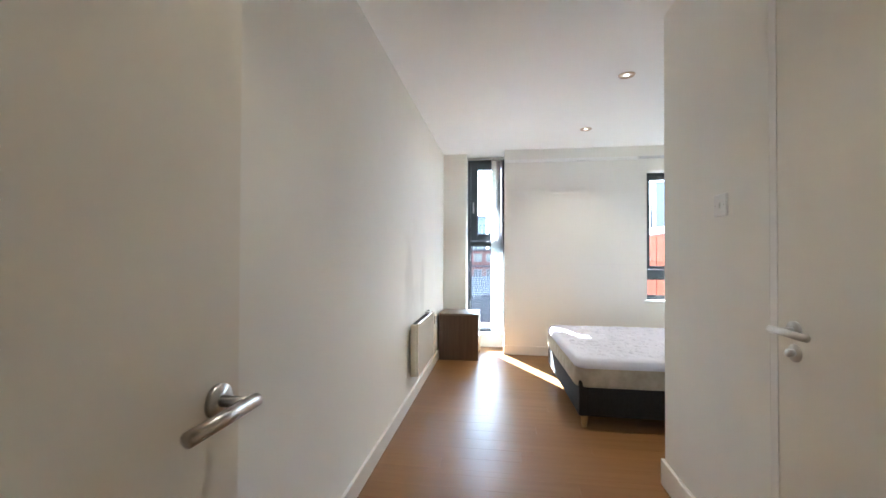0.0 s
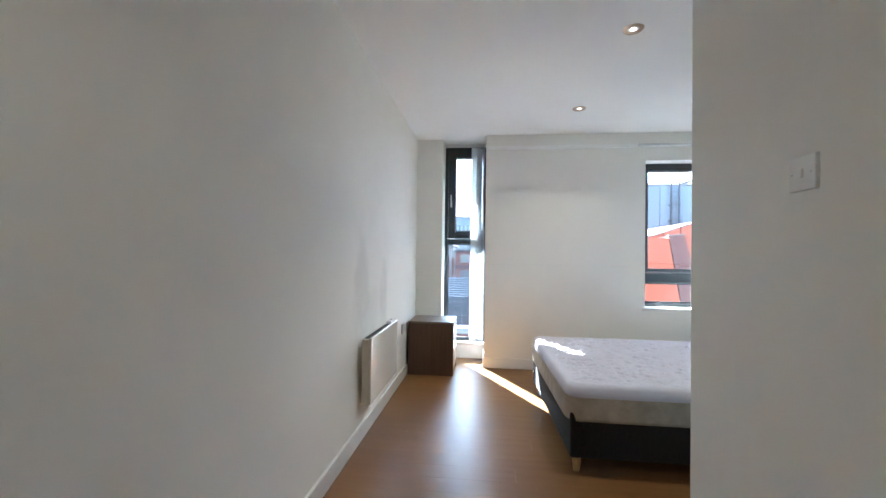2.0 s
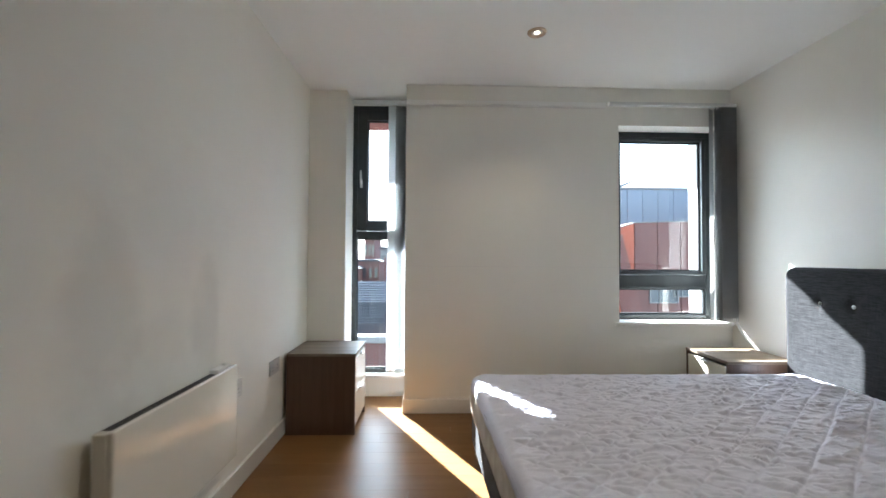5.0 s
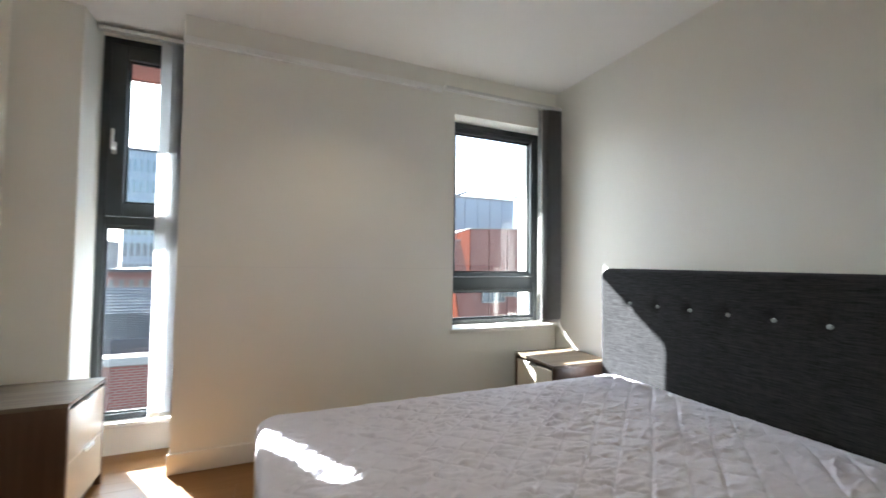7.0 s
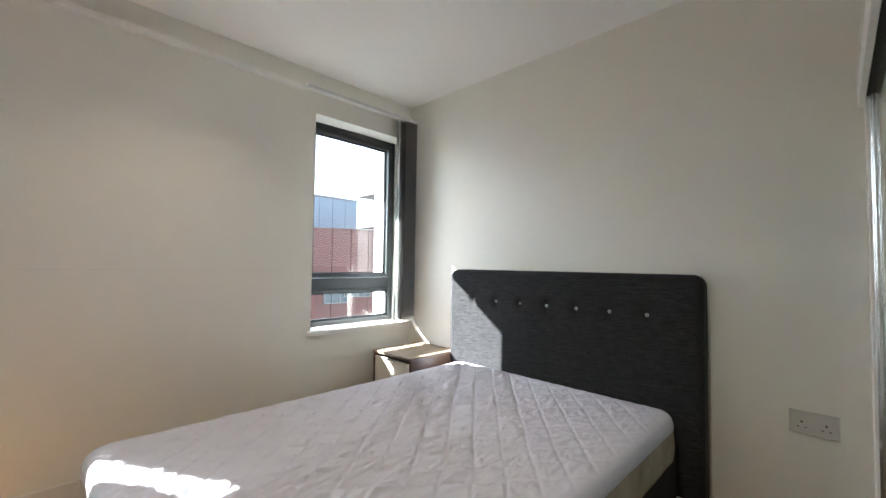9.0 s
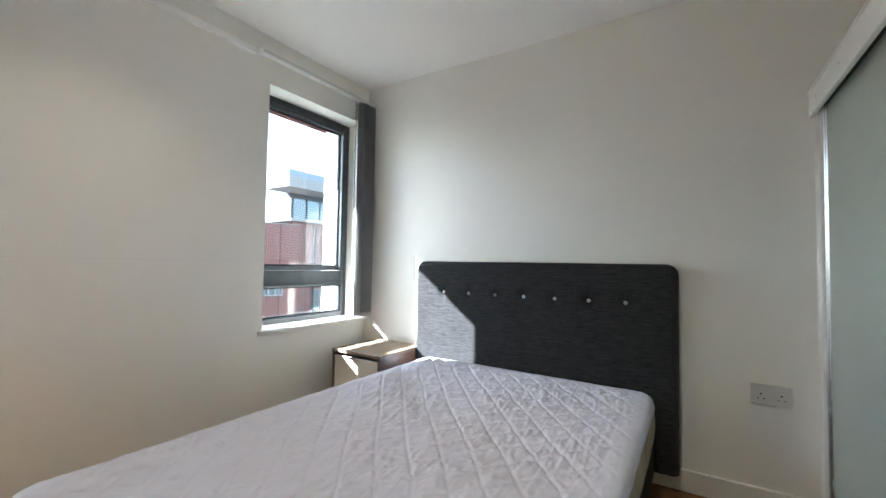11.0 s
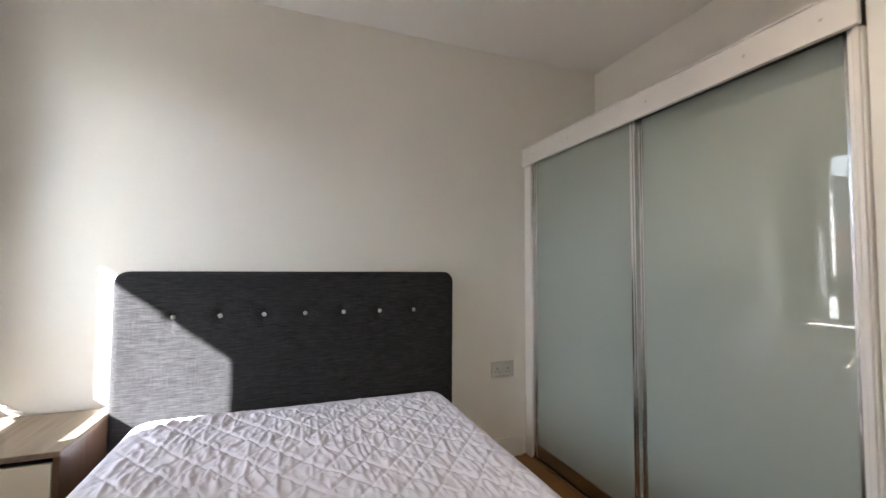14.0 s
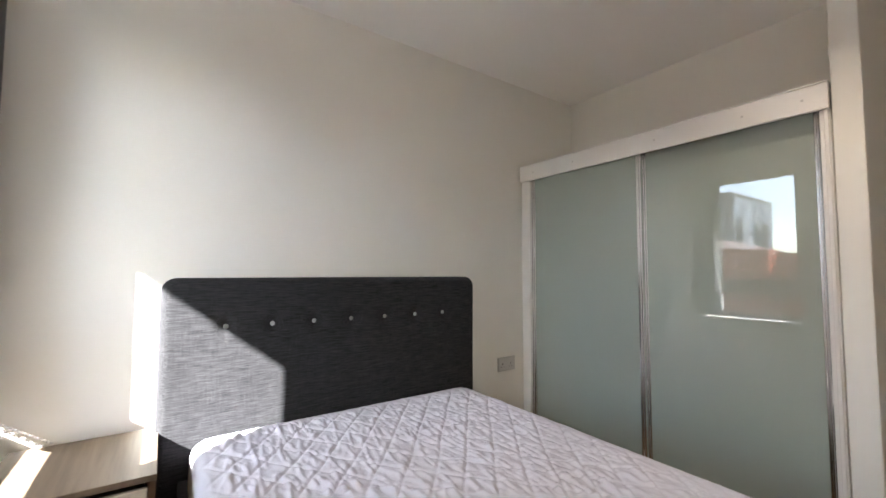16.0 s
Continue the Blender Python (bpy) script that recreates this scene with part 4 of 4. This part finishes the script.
# leaning fin in front
fin = thing("cladding_fin", (0, 0, 0), "leaning roof fin of an orange building in its shaded plum tone", "roof fin")
f0, f1 = Vector((9.22, 0, 2.24)), Vector((9.90, 0, 2.30))
# the fin face has its shade put into the colour
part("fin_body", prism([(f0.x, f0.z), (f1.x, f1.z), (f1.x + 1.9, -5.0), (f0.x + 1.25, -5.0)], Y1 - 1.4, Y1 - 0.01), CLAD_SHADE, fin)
part("fin_cap", prism([(f0.x - 0.05, f0.z), (f1.x + 0.05, f1.z), (f1.x + 0.05, f1.z + 0.05), (f0.x - 0.05, f0.z + 0.05)], Y1 - 1.45, Y1 - 1.2), PALE, fin)
for k, (x0, x1) in enumerate(((7.0, 8.05), (8.08, 9.18))):
    for z0, z1 in ((-5.0, -1.62), (-1.58, 0.32), (0.36, f0.z - 0.10)):
        lean = [f0.x + (f0.z - z) * 1.25 / (f0.z + 5.0) - 0.03 for z in (z0, z1)] if k else [x1, x1]
        part("panel", prism([(x0, z0), (lean[0], z0), (lean[1], z1), (x0, z1)], Y1 - 1.37, Y1 - 0.02), CLAD, fin, "flat orange cladding panel")
for az in (33.2, 35.0):
    p = spot(az, 20, -4.5)
    far_window(clad, p.x - 0.5, p.x + 0.3, Y1, p.z, p.z + 1.1)
p = spot(31, 20, -3.2)
far_window(clad, p.x - 0.7, p.x + 0.7, Y1, p.z - 0.9, p.z + 0.4, 2)

# tall white clad block behind it, with an access ladder
Y2 = EYE.y + 34
block = thing("white_block", (0, 0, 0), "tall pale blue-white metal-clad building with a ladder", "building")
bl, br = Vector((13.63, Y2, 7.38)), spot(33.5, 34, 9.2)
part("wall", box((bl.x, Y2 + 0.1, FALL), (br.x, Y2 + 9, bl.z)), WHITE_CLAD, block)
n = 7
for k in range(n):
    a, b = bl.x + (br.x - bl.x) * k / n, bl.x + (br.x - bl.x) * (k + 1) / n
    for z0, z1 in ((-6, -0.5), (-0.46, bl.z - 0.1)):
        part("panel", box((a + 0.02, Y2, z0), (b - 0.02, Y2 + 0.1, z1)), WHITE_CLAD, block, "tall pale cladding panel")
part("parapet", box((bl.x - 0.1, Y2 - 0.05, bl.z - 0.06), (br.x, Y2 + 9, bl.z + 0.1)), PALE, block)
lad = bmesh.new()
lx = 16.1
for dx in (-0.32, 0.32):
    add_box(lad, (lx + dx - 0.05, Y2 - 0.35, -2), (lx + dx + 0.05, Y2 - 0.25, bl.z + 0.9))
for k in range(20):
    z = -1.8 + k * 0.45
    if z < bl.z + 0.8:
        add_box(lad, (lx - 0.3, Y2 - 0.33, z), (lx + 0.3, Y2 - 0.27, z + 0.05))
for k in range(5):
    z = 0.2 + k * 1.35
    add_box(lad, (lx - 0.45, Y2 - 0.75, z), (lx + 0.45, Y2 - 0.68, z + 0.08))
    add_box(lad, (lx - 0.45, Y2 - 0.7, z), (lx - 0.38, Y2, z + 0.08))
    add_box(lad, (lx + 0.38, Y2 - 0.7, z), (lx + 0.45, Y2, z + 0.08))
part("ladder", lad, SLATE, block, "caged steel access ladder")
for y0, y1, z0, z1 in ((39.5, 40.2, 3.05, 5.48), (43.5, 45.8, 3.1, 5.41)):
    w = part("window", box((bl.x - 0.04, y0, z0), (bl.x + 0.02, y1, z1)), DARKGLASS, block, "dark glazed window")
    f = bmesh.new()
    for lo, hi in (((y0 - 0.08, z0 - 0.08), (y0, z1 + 0.08)), ((y1, z0 - 0.08), (y1 + 0.08, z1 + 0.08)), ((y0, z1), (y1, z1 + 0.08)), ((y0, z0 - 0.08), (y1, z0))):
        add_box(f, (bl.x - 0.10, lo[0], lo[1]), (bl.x - 0.002, hi[0], hi[1]))
    part("window_frame", f, SLATE, w)
for k in range(4):
    y = Y2 + 0.12 + k * 2.2
    part("panel", box((bl.x - 0.09, y + 0.02, -6), (bl.x - 0.045, y + 0.06, bl.z - 0.1)), WHITE_CLAD, block, "upright seam of the pale cladding")
r0, r1 = spot(23.6, 35, 9.25), spot(27.3, 35, 10.3)
lv = thing("plant_screen", (0, 0, 0), "thin grey sloping roof blade on a tall block", "roof screen")
part("screen", prism([(r0.x, bl.z + 0.1), (r0.x + 1.3, bl.z + 0.12), (r1.x, r1.z - 0.10), (r1.x, r1.z), (r0.x + 1.2, bl.z + 0.34)], Y2 + 0.9, Y2 + 1.3), ROOFMETAL, lv)

# brick building with a set-back glazed top floor and a flat white roof
Y3 = EYE.y + 24
modern = thing("brick_building", (0, 0, 0), "red-brick building with a glazed top floor under a flat white roof", "building")
ml, mr = spot(36.9, 24, 5.6), spot(60, 24, 5.6)
part("wall", box((ml.x, Y3 + 0.08, FALL), (mr.x, Y3 + 2.6, ml.z - 0.15)), BRICK, modern)
part("coping", box((ml.x - 0.25, Y3 - 0.12, ml.z - 0.15), (mr.x, Y3 + 2.6, ml.z + 0.05)), PALE, modern, "pale parapet coping")
gt = spot(38, 24, 9.6).z
gx = spot(36.6, 26.0).x
part("top_floor", box((gx, Y3 + 2.0, ml.z), (mr.x, Y3 + 3.2, gt)), SLATE, modern, "set-back dark top floor")
for k in range(14):
    x = gx + 0.15 + k * 1.3
    part("window", box((x, Y3 + 1.93, ml.z + 0.3), (x + 1.12, Y3 + 2.02, gt - 0.35)), DARKGLASS, modern, "tall top-floor window")
rt = spot(38, 24, 12.0).z
part("roof", box((spot(36.0, 24).x, Y3 - 0.2, gt), (mr.x, Y3 + 2.6, rt - 0.55)), PALE, modern, "flat white cantilevered roof")
part("roof", box((spot(36.0, 24).x + 0.25, Y3 + 0.2, rt - 0.55), (mr.x, Y3 + 2.4, rt)), WHITE_CLAD, modern, "raised pale roof edge")
p = spot(40.5, 24, -5.5)
far_window(modern, p.x - 0.6, p.x + 0.6, Y3 + 0.08, p.z - 0.9, p.z + 0.9)
p = spot(44.5, 24, -5.5)
far_window(modern, p.x - 0.6, p.x + 0.6, Y3 + 0.08, p.z - 0.9, p.z + 0.9)
part("downpipe", rod((ml.x + 1.9, Y3 - 0.02, FALL), (ml.x + 1.9, Y3 - 0.02, ml.z - 0.15), 0.07, None, 10), SLATE, modern, "grey downpipe")

# brick terrace and roofs below the tall window
Y4 = EYE.y + 42
mill = thing("brick_mill", (0, 0, 0), "red-brick mill building with white sash windows", "building")
a, b = Vector((-3.0, Y4, 1.75)), Vector((6.5, Y4, 1.75))
part("wall", box((a.x, Y4, FALL), (b.x, Y4 + 14, a.z - 0.2)), BRICK, mill)
part("cornice", box((a.x - 0.1, Y4 - 0.15, a.z - 0.2), (b.x, Y4 + 14, a.z)), SLATE, mill)
for z in (-0.12, -1.82):
    part("string_course", box((a.x - 0.03, Y4 - 0.06, z - 0.10), (b.x, Y4, z + 0.10)), SLATE, mill)
for z in (0.38, -1.31, -3.0):
    for k in range(6):
        x = a.x + 0.6 + k * 1.35
        far_window(mill, x, x + 0.80, Y4, z, z + 0.80)
part("side_wall", box((a.x - 1.5, Y4 + 0.6, FALL), (a.x - 0.01, Y4 + 12, a.z - 0.15)), PALE, mill, "pale side wall")
for k in range(3):
    part("side_pier", box((a.x - 1.45 + k * 0.5, Y4 + 0.45, FALL), (a.x - 1.25 + k * 0.5, Y4 + 0.6, a.z - 0.5 - 0.2 * k)), BRICK, mill, "upright brick pier")


def ribbed_roof(name, label, az0, az1, d0, d1, el0, el1, ribs, material):
    """A roof slope rising away from the room, with proud ribs across it."""
    t = thing(name, (0, 0, 0), label, "roof")
    p0, p1 = spot(az0, d0, el0), spot(az1, d0, el0)
    q0, q1 = spot(az0, d1, el1), spot(az1, d1, el1)
    x0, x1 = min(p0.x, q0.x), max(p1.x, q1.x)
    bm = bmesh.new()
    v = [bm.verts.new(c) for c in ((x0, p0.y, p0.z), (x1, p0.y, p0.z), (x1, q0.y, q0.z), (x0, q0.y, q0.z))]
    w = [bm.verts.new((c.co.x, c.co.y, FALL)) for c in v]
    bm.faces.new(v)
    for k in range(4):
        bm.faces.new((v[k], v[(k + 1) % 4], w[(k + 1) % 4], w[k]))
    part("slope", bm, material, t)
    for k in range(ribs):
        f = (k + 0.5) / ribs
        y, z = p0.y + (q0.y - p0.y) * f, p0.z + (q0.z - p0.z) * f
        part("rib", box((x0, y, z - 0.02), (x1, y + (q0.y - p0.y) / ribs * 0.4, z + 0.05)), material, t)


ribbed_roof("metal_roof", "grey ribbed metal roof below the window", -20, 3, 17.0, 18.36, -6.1, -3.2, 9, ROOFMETAL)
ribbed_roof("slate_roof", "dark slate roof below a ribbed metal roof", -20, 3, 16.0, 16.95, -8.9, -6.15, 14, SLATE)
wall_low = thing("low_brick_wall", (0, 0, 0), "low brick wall with a pale coping below the window", "wall")
lb = spot(-20, 14, -11.6)
part("wall", box((lb.x, lb.y, FALL), (2.5, lb.y + 0.4, lb.z)), BRICK, wall_low)
part("coping", box((lb.x, lb.y - 0.1, lb.z), (2.5, lb.y + 0.5, lb.z + 0.22)), PALE, wall_low)


def town_block(az0, az1, d, el, material, label, rows, cols):
    t = thing("town_house", (0, 0, 0), label, "building", "town buildings")
    a, b = spot(az0, d, el), spot(az1, d, el)
    part("wall", box((a.x, a.y, FALL), (b.x, a.y + 10, a.z - 0.3)), material, t)
    part("roof", prism([(a.x - 0.3, a.z - 0.3), (b.x + 0.3, a.z - 0.3), (b.x - 0.2, a.z), (a.x + 0.2, a.z)], a.y - 0.3, a.y + 10.3), SLATE, t)
    w = (b.x - a.x) / cols
    hgt = 2.6 * d / 60
    for r in range(rows):
        for c in range(cols):
            x, z = a.x + w * (c + 0.25), a.z - 0.9 * d / 60 - (r + 0.75) * hgt
            part("window", box((x, a.y - 0.06, z), (x + w * 0.5, a.y + 0.02, z + hgt * 0.6)), DARKGLASS, t)


town_block(-10.8, -7.6, 52, -0.2, BRICK, "red-brick town house with a slate roof", 2, 4)
town_block(-7.4, -5.2, 60, 1.6, PALE, "pale rendered town building", 3, 3)
town_block(-16.5, -11.2, 46, -1.2, BRICK, "long brick building with a slate roof", 2, 6)
town_block(-9.6, -8.2, 75, 3.0, BRICK, "distant red-brick town building", 4, 3)
town_block(-5.0, -2.2, 95, 5.6, WHITE_CLAD, "pale blue distant office tower", 6, 5)
town_block(-1.8, 3.0, 110, 3.4, WHITE_CLAD, "pale distant office block", 4, 6)
town_block(-15.4, -12.4, 80, 12.3, WHITE_CLAD, "tall pale blue glazed tower", 12, 5)
town_block(-30, -18, 60, 2.0, PALE, "pale distant town block", 3, 8)
town_block(4.2, 9.5, 70, 1.0, BRICK, "long distant red brick block", 2, 6)

# ---- floor boards, piece by piece ----
PW, PL, PT = 0.128, 1.26, 0.010
full = mesh_of("plank", box((0.0003, 0.0003, -PT), (PL - 0.0003, PW - 0.0003, 0.0), 0.0003), LAMINATE)


def plank(x, y, length, width):
    if length > PL - 0.001 and width > PW - 0.001:
        me = full
    else:
        me = mesh_of("plank", box((0.0003, 0.0003, -PT), (length - 0.0003, width - 0.0003, 0.0), 0.0003), LAMINATE)
    ob = new("plank", me)
    ob.location, ob.parent = (x, y, 0.0), floor


def floor_zone(x0, x1, y0, y1):
    """Rows of boards laid across the room, with staggered ends."""
    row, y = 0, y0
    while y < y1 - 0.002:
        w = min(PW, y1 - y)
        x = x0
        step = (0.37 + 0.46 * row) % PL
        while x < x1 - 0.002:
            ln = min(step if x == x0 and step > 0.12 else PL, x1 - x)
            plank(x, y, ln, w)
            x += ln
        y += PW
        row += 1


floor_zone(WEST, STUB_W, 0.3, 4.19)
floor_zone(WEST, EAST, 4.19, NORTH - 0.001)
floor_zone(WEST, PIER_X - 0.012, NORTH - 0.001, 7.20)
